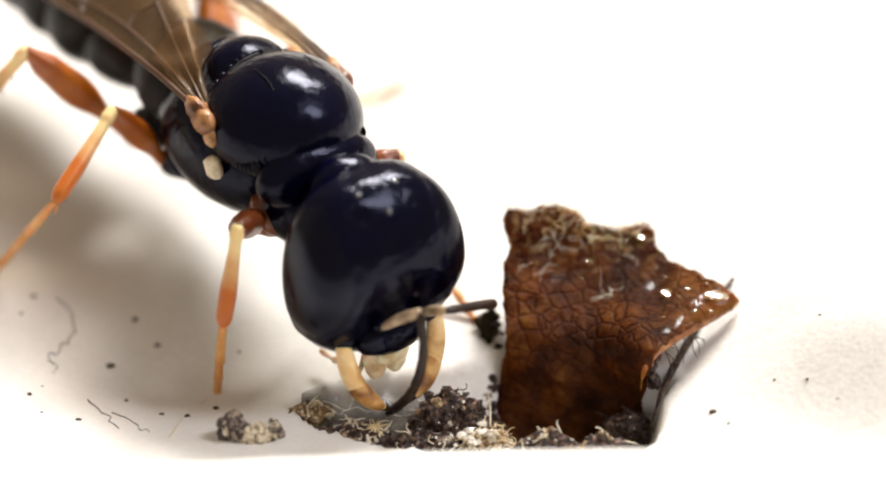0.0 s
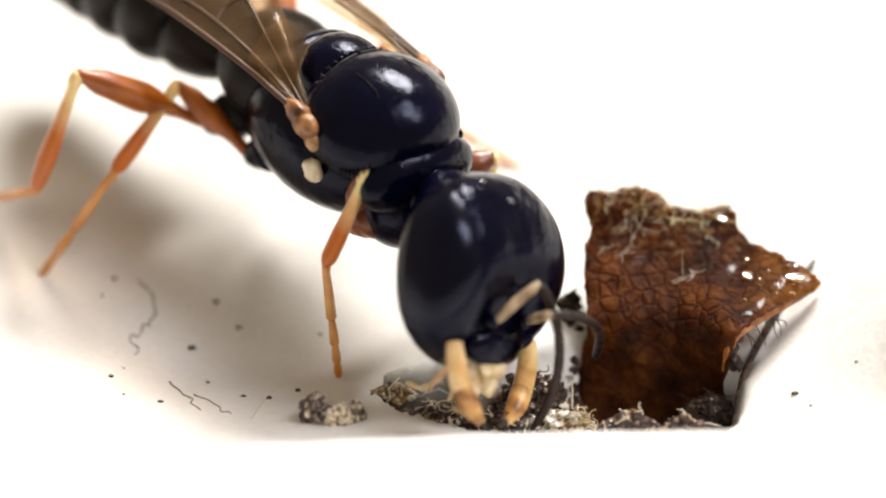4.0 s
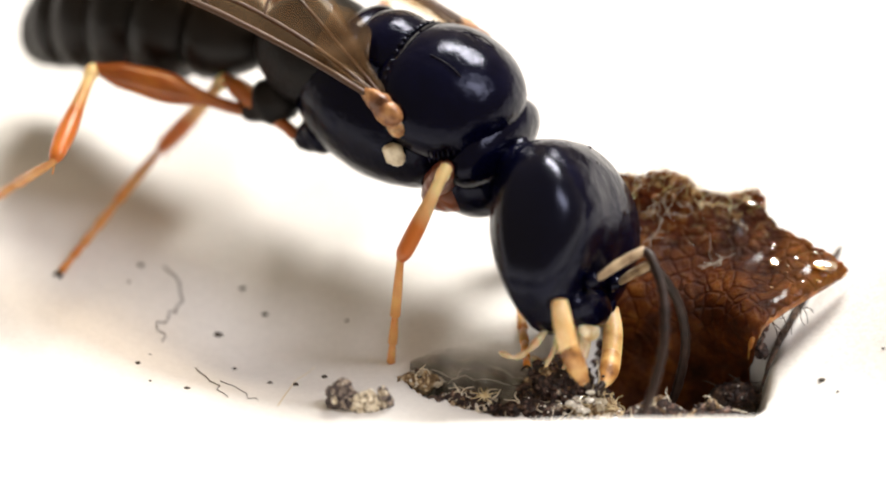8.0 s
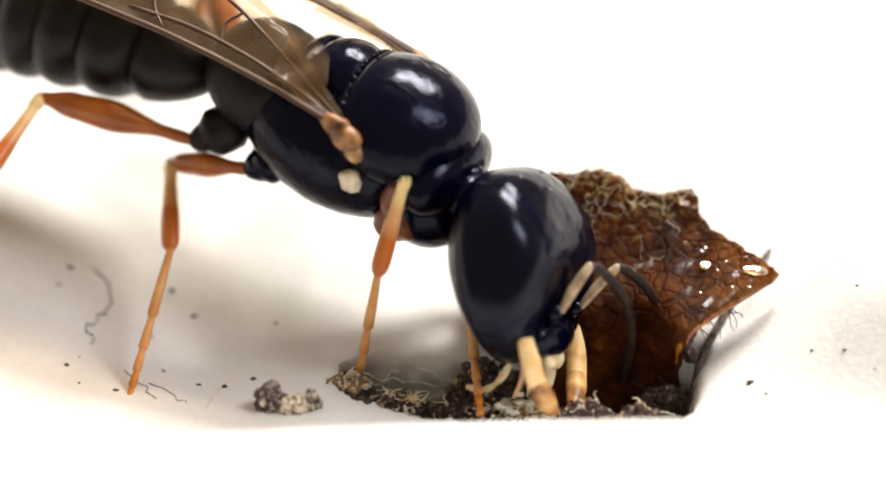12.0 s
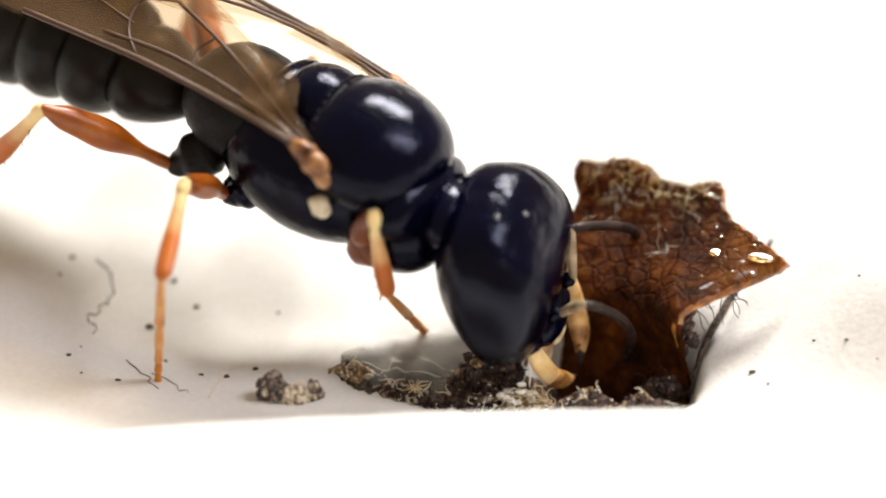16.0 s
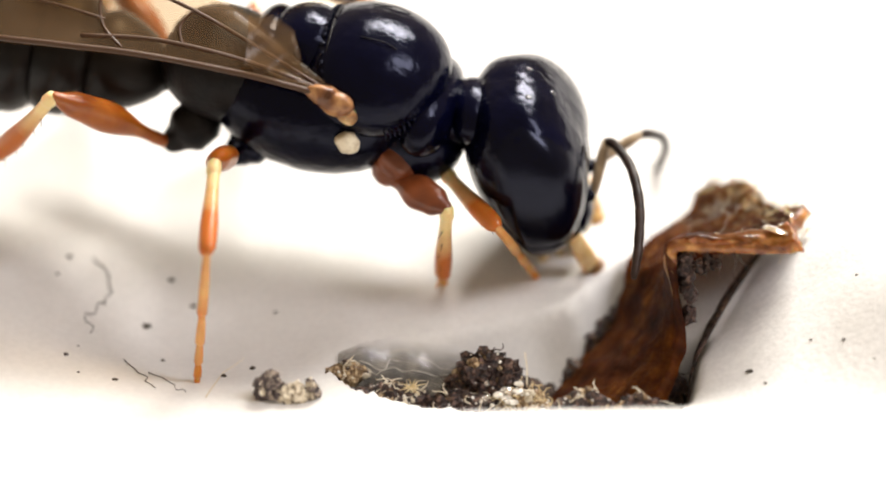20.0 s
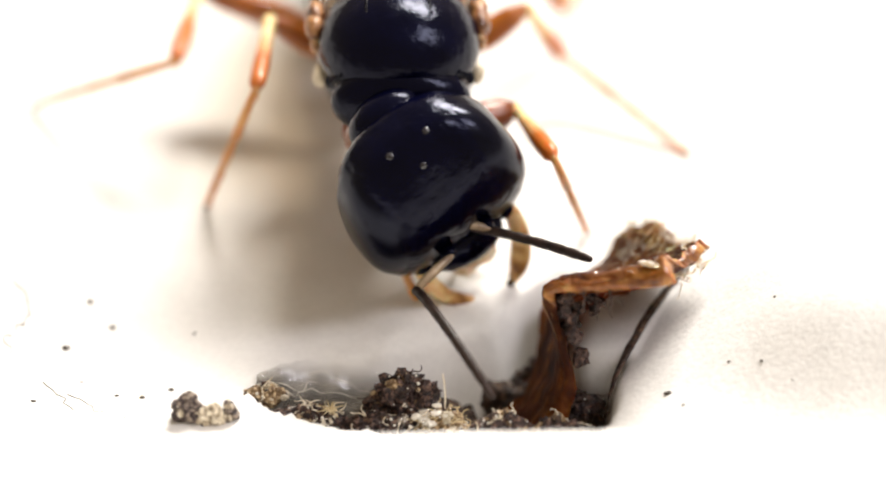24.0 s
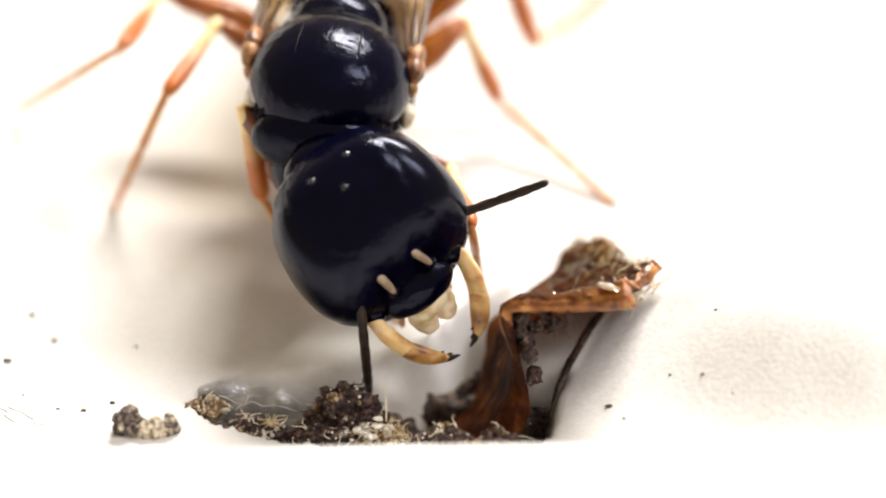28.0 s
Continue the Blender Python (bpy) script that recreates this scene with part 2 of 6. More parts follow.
    upper = add(m, "MapRange")
    for key, value in (("From Min", 0.00155), ("From Max", 0.0021), ("To Min", 0.0), ("To Max", 1.0)):
        upper.inputs[key].default_value = value
    t.links.new(xyz.outputs[2], upper.inputs["Value"])
    amount = add(m, "Math")
    amount.operation = "MULTIPLY"
    t.links.new(speck.outputs[0], amount.inputs[0])
    t.links.new(upper.outputs[0], amount.inputs[1])
    leaf = both
    both = add(m, "Mix")
    both.data_type = "RGBA"
    both.inputs[7].default_value = (0.56, 0.37, 0.16, 1)
    t.links.new(amount.outputs[0], both.inputs[0])
    t.links.new(leaf.outputs[2], both.inputs[6])
    t.links.new(both.outputs[2], b.inputs["Base Color"])
    wet = add(m, "MapRange")
    for key, value in (("From Min", -0.0006), ("From Max", 0.0009), ("To Min", 0.12), ("To Max", 0.9)):
        wet.inputs[key].default_value = value
    t.links.new(xyz.outputs[0], wet.inputs["Value"])
    both_wet = add(m, "Math")
    both_wet.operation = "MULTIPLY"
    t.links.new(wet.outputs[0], both_wet.inputs[0])
    t.links.new(belt.outputs[0], both_wet.inputs[1])
    t.links.new(both_wet.outputs[0], b.inputs["Coat Weight"])
    bp = add(m, "Bump", Strength=0.55, Distance=0.00004)
    t.links.new(belt.outputs[0], bp.inputs["Strength"])
    t.links.new(cell.outputs[0], bp.inputs["Height"])
    bp2 = add(m, "Bump", Strength=1.0, Distance=0.00008)
    fine = add(m, "TexNoise", Scale=11000.0, Detail=6.0)
    t.links.new(c.outputs["Object"], fine.inputs["Vector"])
    high = add(m, "MapRange")
    for key, value in (("From Min", 0.0011), ("From Max", 0.0018), ("To Min", 0.12), ("To Max", 0.32)):
        high.inputs[key].default_value = value
    t.links.new(xyz.outputs[2], high.inputs["Value"])
    rise = add(m, "Math")
    rise.operation = "MULTIPLY_ADD"
    t.links.new(fine.outputs[0], rise.inputs[0])
    t.links.new(high.outputs[0], rise.inputs[1])
    t.links.new(n.outputs[0], rise.inputs[2])
    t.links.new(rise.outputs[0], bp2.inputs["Height"])
    t.links.new(bp2.outputs[0], bp.inputs["Normal"])
    t.links.new(bp.outputs[0], b.inputs["Normal"])
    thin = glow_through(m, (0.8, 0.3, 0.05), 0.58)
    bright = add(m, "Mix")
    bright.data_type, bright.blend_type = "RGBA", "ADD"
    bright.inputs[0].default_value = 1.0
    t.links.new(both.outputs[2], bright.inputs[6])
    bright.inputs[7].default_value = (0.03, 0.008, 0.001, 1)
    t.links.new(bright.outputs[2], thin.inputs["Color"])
    return m


M_shard = shard_material()
M_rim = mottle(material("amber_rim", (0.5, 0.2, 0.04), 0.3, Coat_Weight=0.5, Coat_Roughness=0.15, Subsurface_Weight=0.4, Subsurface_Scale=0.00012), [(0.34, (0.12, 0.034, 0.006)), (0.5, (0.36, 0.125, 0.02)), (0.66, (0.66, 0.34, 0.09))], 7500, rough_range=(0.2, 0.6), bump=0.8, bump_scale=9000, distance=0.00004)
glow_through(M_rim, (0.7, 0.3, 0.05), 0.2)
M_resin = material("resin", (0.85, 0.55, 0.22), 0.05, Transmission_Weight=0.85, IOR=1.5)
M_soil = mottle(material("soil", (0.06, 0.04, 0.03), 0.8), [(0.36, (0.012, 0.006, 0.004)), (0.52, (0.045, 0.023, 0.014)), (0.7, (0.17, 0.1, 0.06))], 17000, rough_range=(0.4, 0.9), bump=1.0, bump_scale=12000, distance=0.00008)
M_clod = mottle(material("clod", (0.05, 0.03, 0.03), 0.5), [(0.36, (0.01, 0.005, 0.005)), (0.52, (0.04, 0.02, 0.016)), (0.68, (0.22, 0.13, 0.095))], 24000, rough_range=(0.12, 0.8), bump=1.0, bump_scale=22000, distance=0.00006)
M_tan_crumb = mottle(material("tan_crumb", (0.3, 0.2, 0.1), 0.6), [(0.34, (0.06, 0.03, 0.014)), (0.5, (0.24, 0.15, 0.07)), (0.66, (0.62, 0.48, 0.29))], 22000, rough_range=(0.2, 0.8), bump=1.0, bump_scale=20000, distance=0.00005)
M_stone = mottle(material("speckled_stone", (0.4, 0.35, 0.3), 0.7), [(0.36, (0.07, 0.05, 0.045)), (0.45, (0.42, 0.34, 0.23)), (0.54, (0.74, 0.65, 0.5)), (0.7, (0.84, 0.79, 0.67))], 20000, rough_range=(0.3, 0.9), bump=1.0, bump_scale=18000, distance=0.00006)
M_grit = mottle(material("dark_grit", (0.07, 0.06, 0.055), 0.6), [(0.36, (0.02, 0.014, 0.014)), (0.5, (0.1, 0.07, 0.065)), (0.64, (0.45, 0.37, 0.29))], 24000, rough_range=(0.3, 0.9), bump=1.0, bump_scale=18000, distance=0.00006)
# opaque pale gloss, its brightness put into the colour to make glints
M_glint = material("pale_glint", (0.7, 0.66, 0.58), 0.06, Specular_IOR_Level=0.9)
M_clear = material("clear_grain", (0.92, 0.86, 0.76), 0.06, Transmission_Weight=0.8, IOR=1.5)
M_pith = mottle(material("pale_pith", (0.62, 0.54, 0.4), 0.8), [(0.3, (0.3, 0.24, 0.15)), (0.7, (0.7, 0.63, 0.5))], 9000, bump=1.0, bump_scale=14000, distance=0.00006)
M_moss = mottle(material("moss", (0.02, 0.018, 0.01), 0.9, Specular_IOR_Level=0.12), [(0.3, (0.009, 0.008, 0.004)), (0.7, (0.04, 0.034, 0.016))], 9000, bump=1.0, bump_scale=15000, distance=0.00006)
M_fibre = mottle(material("pale_fibre", (0.6, 0.48, 0.3), 0.4), [(0.35, (0.6, 0.5, 0.34)), (0.7, (0.85, 0.79, 0.66))], 4000)
M_yellow_fibre = mottle(material("straw_fibre", (0.6, 0.45, 0.16), 0.4), [(0.35, (0.46, 0.33, 0.14)), (0.7, (0.8, 0.68, 0.44))], 6000)
M_gold = mottle(material("golden_fuzz", (0.8, 0.6, 0.28), 0.35, Subsurface_Weight=0.3, Subsurface_Scale=0.00005), [(0.35, (0.62, 0.4, 0.13)), (0.7, (0.9, 0.78, 0.5))], 6000)
M_dark_fibre = material("dark_fibre", (0.05, 0.03, 0.02), 0.5)
M_fleck = material("dark_fleck", (0.045, 0.035, 0.025), 0.7)


def film_material():
    """Thin olive skin, glossy and half clear."""
    m = mottle(material("olive_film", (0.1, 0.085, 0.05), 0.12, Specular_IOR_Level=1.0), [(0.34, (0.03, 0.024, 0.018)), (0.5, (0.14, 0.12, 0.09)), (0.66, (0.42, 0.39, 0.33))], 7000, rough_range=(0.03, 0.2), bump=0.7, bump_scale=3500, distance=0.00006)
    t = m.node_tree
    clear = add(m, "BsdfTransparent", Color=(1, 1, 1, 1))
    mix = add(m, "MixShader")
    xyz = add(m, "SeparateXYZ")
    c = next(n for n in t.nodes if n.type == "TEX_COORD")
    t.links.new(c.outputs["Object"], xyz.inputs[0])
    thin = add(m, "MapRange")
    for key, value in (("From Min", -0.00175), ("From Max", -0.00125), ("To Min", 0.9), ("To Max", 0.0)):
        thin.inputs[key].default_value = value
    t.links.new(xyz.outputs[1], thin.inputs["Value"])
    t.links.new(thin.outputs[0], mix.inputs[0])
    t.links.new(clear.outputs[0], mix.inputs[1])
    t.links.new(t.nodes["Principled BSDF"].outputs[0], mix.inputs[2])
    t.links.new(mix.outputs[0], t.nodes["Material Output"].inputs["Surface"])
    return m


M_film = film_material()

# ---- mesh helpers (millimetres) ----


def link_mesh(name, verts, faces, mat, parent=None, label="", smooth=True):
    me = bpy.data.meshes.new(name)
    me.from_pydata([(x * U, y * U, z * U) for x, y, z in verts], [], faces)
    me.validate()
    me.shade_smooth() if smooth else me.shade_flat()
    for one in mat if isinstance(mat, (list, tuple)) else [mat]:
        me.materials.append(one)
    ob = new(name, me)
    if parent is not None:
        ob.parent = parent
    if label:
        ob["label"] = label
    return ob


def join(*shapes):
    verts, faces = [], []
    for v, f in shapes:
        k = len(verts)
        verts += list(v)
        faces += [tuple(i + k for i in one) for one in f]
    return verts, faces


def turned(shape, m):
    return [tuple(m @ Vector(p)) for p in shape[0]], shape[1]


def ball(c, r, nu=32, nv=20, power=1.0, shape=None):
    """A rounded body: an ellipsoid whose poles lie along x; shape(p) may bend its unit points."""
    verts, faces = [], []
    for j in range(nv + 1):
        a = math.pi * j / nv
        for i in range(nu):
            b = 2 * math.pi * i / nu
            sa = math.sin(a) ** power if 0 < j < nv else 0.0
            p = Vector((math.cos(a), sa * math.cos(b), sa * math.sin(b)))
            if shape:
                p = shape(p)
            verts.append((c[0] + r[0] * p.x, c[1] + r[1] * p.y, c[2] + r[2] * p.z))
    for j in range(nv):
        for i in range(nu):
            k = (i + 1) % nu
            faces.append((j * nu + i, j * nu + k, (j + 1) * nu + k, (j + 1) * nu + i))
    return verts, faces


def tube(points, radii, sides=10, flat=1.0):
    """A tapering limb through the points, with round ends."""
    pts = [Vector(p) for p in points]
    n = len(pts)
    verts, faces = [], []
    side = None
    rings = []
    for i, p in enumerate(pts):
        d = (pts[min(i + 1, n - 1)] - pts[max(i - 1, 0)]).normalized()
        if side is None:
            side = d.orthogonal().normalized()
        side = (side - d * side.dot(d)).normalized()
        rings.append((p, d, side.copy(), radii[i]))
    p, d, s, r = rings[0]
    rings.insert(0, (p - d * r * 0.45, d, s, r * 0.62))
    rings.insert(0, (p - d * r * 0.62, d, s, r * 0.1))
    p, d, s, r = rings[-1]
    rings += [(p + d * r * 0.45, d, s, r * 0.62), (p + d * r * 0.62, d, s, r * 0.1)]
    for p, d, s, r in rings:
        o = d.cross(s)
        for k in range(sides):
            a = 2 * math.pi * k / sides
            verts.append(tuple(p + s * (r * math.cos(a)) + o * (r * flat * math.sin(a))))
    for j in range(len(rings) - 1):
        for k in range(sides):
            q = (k + 1) % sides
            faces.append((j * sides + k, j * sides + q, (j + 1) * sides + q, (j + 1) * sides + k))
    faces.append(tuple(range(sides))[::-1])
    faces.append(tuple((len(rings) - 1) * sides + k for k in range(sides)))
    return verts, faces


def curve_points(points, steps=6):
    """Points along a smooth curve through the given ones."""
    p = [Vector(q) for q in points]
    p = [p[0] * 2 - p[1]] + p + [p[-1] * 2 - p[-2]]
    out = []
    for i in range(1, len(p) - 2):
        for k in range(steps):
            t = k / steps
            out.append(0.5 * (2 * p[i] + (p[i + 1] - p[i - 1]) * t + (2 * p[i - 1] - 5 * p[i] + 4 * p[i + 1] - p[i + 2]) * t * t
                              + (3 * p[i] - p[i - 1] - 3 * p[i + 1] + p[i + 2]) * t ** 3))
    out.append(p[-2])
    return out


def lumpy(shape, amount, size, seed=0):
    """Push a shape's points in and out by noise."""
    c = sum((Vector(p) for p in shape[0]), Vector()) / len(shape[0])
    out = []
    for p in shape[0]:
        q = Vector(p)
        k = noise.noise(q / size + Vector((seed * 7.3, seed * 3.1, 0))) + 0.5 * noise.noise(q * 2.3 / size + Vector((0, seed * 5.7, 3)))
        out.append(tuple(q + (q - c).normalized() * k * amount))
    return out, shape[1]


def step(a, b, x):
    s = min(1.0, max(0.0, (x - a) / (b - a)))
    return s * s * (3 - 2 * s)


# ---- the white sheet with its torn hole ----
RIM = [(-1.05, -1.62), (-0.75, -1.95), (-0.2, -2.2), (0.6, -2.32), (1.3, -2.38), (1.95, -2.42), (2.2, -2.1), (2.25, -1.55), (2.46, -1.0),
       (2.72, -0.5), (3.0, -0.08), (2.75, 0.1), (2.3, 0.2), (1.75, 0.02), (1.4, -0.35), (1.1, -0.75), (0.6, -0.98), (0.2, -1.12), (-0.5, -1.25)]
RIM_A = np.array(RIM)


def rim_distance(x, y):
    """Signed distance to the hole's rim, negative inside."""
    a, b = RIM_A, np.roll(RIM_A, -1, 0)
    p = np.array((x, y))
    d = b - a
    t = np.clip(((p - a) * d).sum(1) / (d * d).sum(1), 0, 1)
    gap = np.sqrt((((a + d * t[:, None]) - p) ** 2).sum(1)).min()
    cross = ((a[:, 1] > y) != (b[:, 1] > y)) & (x < (b[:, 0] - a[:, 0]) * (y - a[:, 1]) / (b[:, 1] - a[:, 1] + 1e-12) + a[:, 0])
    return -gap if cross.sum() % 2 else gap


def sheet_height(x, y):
    """Height of the card outside the hole: a trough on the left, a bank on the right, a swell in front."""
    z = 0.03 * noise.noise(Vector((x * 0.45, y * 0.45, 1.7))) + 0.012 * noise.noise(Vector((x * 1.9, y * 1.9, 4.2)))
    z -= 0.32 * math.exp(-((x + 2.1) / 1.2) ** 2 - ((y + 1.0) / 0.75) ** 2)
    crest = -3.4 + 0.05 * math.sin(x * 0.9)
    side = 1 / (1 + math.exp(-(x + 3.3) * 1.4))
    ridge = 0.80 * (math.exp(-((y - crest) / 0.5) ** 2) if y > crest else math.exp(-((y - crest) / 3.2) ** 2))
    z += ridge * (0.25 + 0.75 * side)
    z += 0.95 * step(2.1, 4.3, x) * step(-3.0, -1.3, y) * (1 - step(-0.9, 1.2, y)) * (1 - step(4.6, 7.5, x))
    return z


def ground_height(x, y):
    d = rim_distance(x, y)
    z = sheet_height(x, y)
    if d < 0:
        deep = (0.75 + 0.6 * step(0.5, 1.2, x)) * (1 - 0.9 * step(1.35, 1.9, x) * step(-1.32, -1.05, y)) * (1 - 0.9 * step(1.7, 2.0, x) * step(-1.45, -1.15, y))
        wide = 0.45 + 0.45 * step(-1.9, -1.2, y) * (1 - step(1.0, 1.4, x))
        z -= deep * min(1.0, -d / wide) ** 0.7
    elif d < 0.25:
        z -= 0.05 * (1 - d / 0.25) ** 2
    return z


def build_sheet():
    def axis(lo, hi, step, far):
        mid = list(np.arange(lo, hi + step / 2, step))
        out, s = [], step
        x = hi
        while x < far:
            s *= 1.35
            x += s
            out.append(x)
        low, s, x = [], step, lo
        while x > -far:
            s *= 1.35
            x -= s
            low.append(x)
        return low[::-1] + mid + out
    xs, ys = axis(-5.5, 6.5, 0.055, 500), axis(-4.6, 3.0, 0.055, 500)
    verts = []
    for y in ys:
        for x in xs:
            near = -1.6 < x < 3.7 and -2.9 < y < 0.5
            z = ground_height(x, y) if near else sheet_height(x, y) if abs(x) < 40 and abs(y) < 40 else 0.0
            verts.append((x, y, z))
    n = len(xs)
    faces = [(j * n + i, j * n + i + 1, (j + 1) * n + i + 1, (j + 1) * n + i) for j in range(len(ys) - 1) for i in range(n - 1)]
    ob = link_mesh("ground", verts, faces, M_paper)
    tagged(ob, "blank white matt card with a torn hole", "ground", kind="structure")


build_sheet()

# soil that fills the hole
nx, ny = 130, 80
sv = []
for j in range(ny + 1):
    for i in range(nx + 1):
        x, y = -1.2 + 4.3 * i / nx, -2.75 + 2.4 * j / ny
        z = -0.46 - 0.42 * step(0.75, 1.25, x) + 0.13 * noise.noise(Vector((x * 2.2, y * 2.2, 5))) + 0.07 * noise.noise(Vector((x * 7, y * 7, 2))) + 0.05 * noise.noise(Vector((x * 19, y * 19, 8)))
        z += 0.34 * math.exp(-((y + 0.98) / 0.2) ** 2) * step(0.75, 1.15, x) * (1 - step(1.7, 2.3, x))
        z += 0.74 * math.exp(-((y + 2.12) / 0.15) ** 2) * step(0.95, 1.3, x) * (1 - step(1.75, 2.05, x))
        z += 0.55 * math.exp(-((y + 1.52) / 0.2) ** 2) * step(1.5, 1.8, x) * (1 - step(2.08, 2.26, x))
        sv.append((x, y, z))
sf = [(j * (nx + 1) + i, j * (nx + 1) + i + 1, (j + 1) * (nx + 1) + i + 1, (j + 1) * (nx + 1) + i) for j in range(ny) for i in range(nx)]
tagged(link_mesh("soil", sv, sf, M_soil), "dark crumbly soil at the bottom of the hole", "soil", kind="structure")

# ---- the brown shard of leaf ----
OUTLINE = [(-0.86, -0.6), (-0.87, 0.0), (-0.84, 0.4), (-0.79, 0.83), (-0.74, 1.14), (-0.78, 1.54), (-0.73, 1.92), (-0.78, 2.15), (-0.74, 2.25), (-0.55, 2.24), (-0.32, 2.29), (-0.12, 2.22), (-0.02, 2.11),
           (0.2, 2.08), (0.48, 2.14), (0.55, 2.08), (0.58, 1.92), (0.68, 1.8), (0.95, 1.64), (1.18, 1.5), (1.31, 1.38), (1.16, 1.27), (0.95, 1.15), (0.76, 1.02),
           (0.62, 0.88), (0.53, 0.72), (0.46, 0.5), (0.44, 0.2), (0.5, -0.6)]
SHARD_ROWS = [(0, -1.5, -1.7, -46, 1.63, -1.56, -0.73), (3, -1.5, -1.7, -46, 1.63, -1.56, -0.73), (14, -5.6, -1.7, -38.8, 1.62, -1.54, -0.71), 
    (15, -6.5, -1.4, -39.8, 1.63, -1.54, -0.71), (16, -17.2, -9.7, -43.8, 1.7, -1.57, -0.66), (17, -23.6, -12.7, -50.1, 1.7, -1.56, -0.57), 
    (18, -37.7, -20.7, -59.4, 1.66, -1.57, -0.38), (19, -42.4, -27.4, -70.3, 1.64, -1.57, -0.2), (20, -45.1, -28.9, -67.6, 1.68, -1.61, -0.19), 
    (21, -52, -40.7, -63.2, 1.73, -1.76, -0.17), (24, -57, -37.4, -58.6, 1.51, -1.79, -0.32), (25, -57.9, -37.9, -56.6, 1.59, -1.82, -0.38), 
    (28, -53.7, -33.8, -61.1, 1.59, -1.8, -0.35)]


def shard_bend(x, z):
    """How far the leaf bulges forward."""
    if x < 0.6:
        fold, deep = 0.86 + 0.2 * (0.6 - x), 0.25 + 0.53 * step(-0.15, 0.6, x) ** 1.2
    else:
        fold, deep = 0.86 + 0.73 * (x - 0.6), 0.78 - 0.85 * (x - 0.6)
    y = deep * math.exp(-((z - fold) / (0.5 if z > fold else 0.38)) ** 2)
    y -= 0.12 * math.exp(-(((x - 0.55) / 0.4) ** 2 + ((z - 2.1) / 0.4) ** 2))
    y += 0.05 * math.sin(3.1 * x + 1.0) * math.sin(2.3 * z) + 0.03 * noise.noise(Vector((x * 3, z * 3, 0)))
    return 0.02 - y


def inside(poly, x, z):
    hit = False
    for i in range(len(poly)):
        (ax, az), (bx, bz) = poly[i], poly[i - 1]
        if (az > z) != (bz > z) and x < (bx - ax) * (z - az) / (bz - az) + ax:
            hit = not hit
    return hit


def build_shard():
    top = new("leaf_shard")
    tagged(top, "torn brown varnished leaf shard standing in the hole", "leaf")
    poly = []
    for i in range(len(OUTLINE)):
        a, b = Vector(OUTLINE[i]), Vector(OUTLINE[(i + 1) % len(OUTLINE)])
        for k in range(7):
            p = a.lerp(b, k / 7)
            j = 0.03 * noise.noise(Vector((p.x * 9, p.y * 9, 4))) + 0.022 * noise.noise(Vector((p.x * 31, p.y * 31, 4)))
            poly.append((p.x + j, p.y + 0.026 * noise.noise(Vector((p.x * 8, p.y * 8, 9))) + 0.022 * noise.noise(Vector((p.x * 29, p.y * 29, 9)))))
    bm = bmesh.new()
    bm.faces.new([bm.verts.new((x, 0, z)) for x, z in poly])
    step = 0.06
    for k in range(-20, 30):
        bmesh.ops.bisect_plane(bm, geom=bm.verts[:] + bm.edges[:] + bm.faces[:], plane_co=(k * step, 0, 0), plane_no=(1, 0, 0))
    for k in range(-8, 46):
        bmesh.ops.bisect_plane(bm, geom=bm.verts[:] + bm.edges[:] + bm.faces[:], plane_co=(0, 0, k * step), plane_no=(0, 0, 1))
    bmesh.ops.triangulate(bm, faces=[f for f in bm.faces if len(f.verts) > 4])
    front = [v.co.copy() for v in bm.verts]
    bm.verts.index_update()
    tris = [tuple(v.index for v in f.verts) for f in bm.faces]
    rim = [(e.verts[0].index, e.verts[1].index) for e in bm.edges if e.is_boundary]
    bm.free()
    n = len(front)
    verts = []
    for s in (0, 1):
        for p in front:
            thick = 0.05 + 0.05 * abs(noise.noise(Vector((p.x * 5, p.z * 5, 7))))
            rough = 0.03 * noise.noise(Vector((p.x * 6, p.z * 6, 20))) + 0.014 * noise.noise(Vector((p.x * 17, p.z * 17, 2)))
            verts.append((p.x, shard_bend(p.x, p.z) + rough + (thick if s else -thick), p.z))
    faces = tris + [tuple(i + n for i in reversed(f)) for f in tris] + [(a, b, b + n, a + n) for a, b in rim]
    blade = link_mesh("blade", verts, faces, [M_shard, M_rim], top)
    for f in blade.data.polygons:
        if f.index >= 2 * len(tris) and f.center.x > 0.5 * U and f.center.z > 0.75 * U:
            f.material_index = 1
    bm = bmesh.new()
    bm.from_mesh(blade.data)
    bmesh.ops.recalc_face_normals(bm, faces=bm.faces[:])
    bm.to_mesh(blade.data)
    bm.free()
    # thick rolled rim along the torn lower edge
    edge = curve_points([(1.29, 1.37), (1.14, 1.27), (0.95, 1.15), (0.76, 1.02), (0.62, 0.88), (0.53, 0.72), (0.47, 0.55)], 4)
    n = len(edge)
    path = [(p[0] - 0.035, shard_bend(p[0], p[1]) + 0.02, p[1]) for p in [(q.x, q.y) for q in edge]]
    link_mesh("rim", *lumpy(tube(path, [0.035 + 0.025 * min(1, k / 8) - 0.05 * max(0, k - 13) / 11 for k in range(n)], 12), 0.05, 0.16, 4), M_rim, top, "rolled amber torn edge")
    def drop(x, z, long, wide, thick, face, seed):
        m = Matrix.Translation((x, shard_bend(x, z) - 0.07, z)) @ Vector(face).to_track_quat("X", "Z").to_matrix().to_4x4()
        link_mesh("resin_drop", *turned(lumpy(ball((0, 0, 0), (thick, long, wide), 18, 12), wide * 0.15, wide, seed), m), M_resin, top, "glossy drop of amber resin")
    drop(1.11, 1.42, 0.12, 0.06, 0.016, (0.36, -0.7, 0.61), 6)
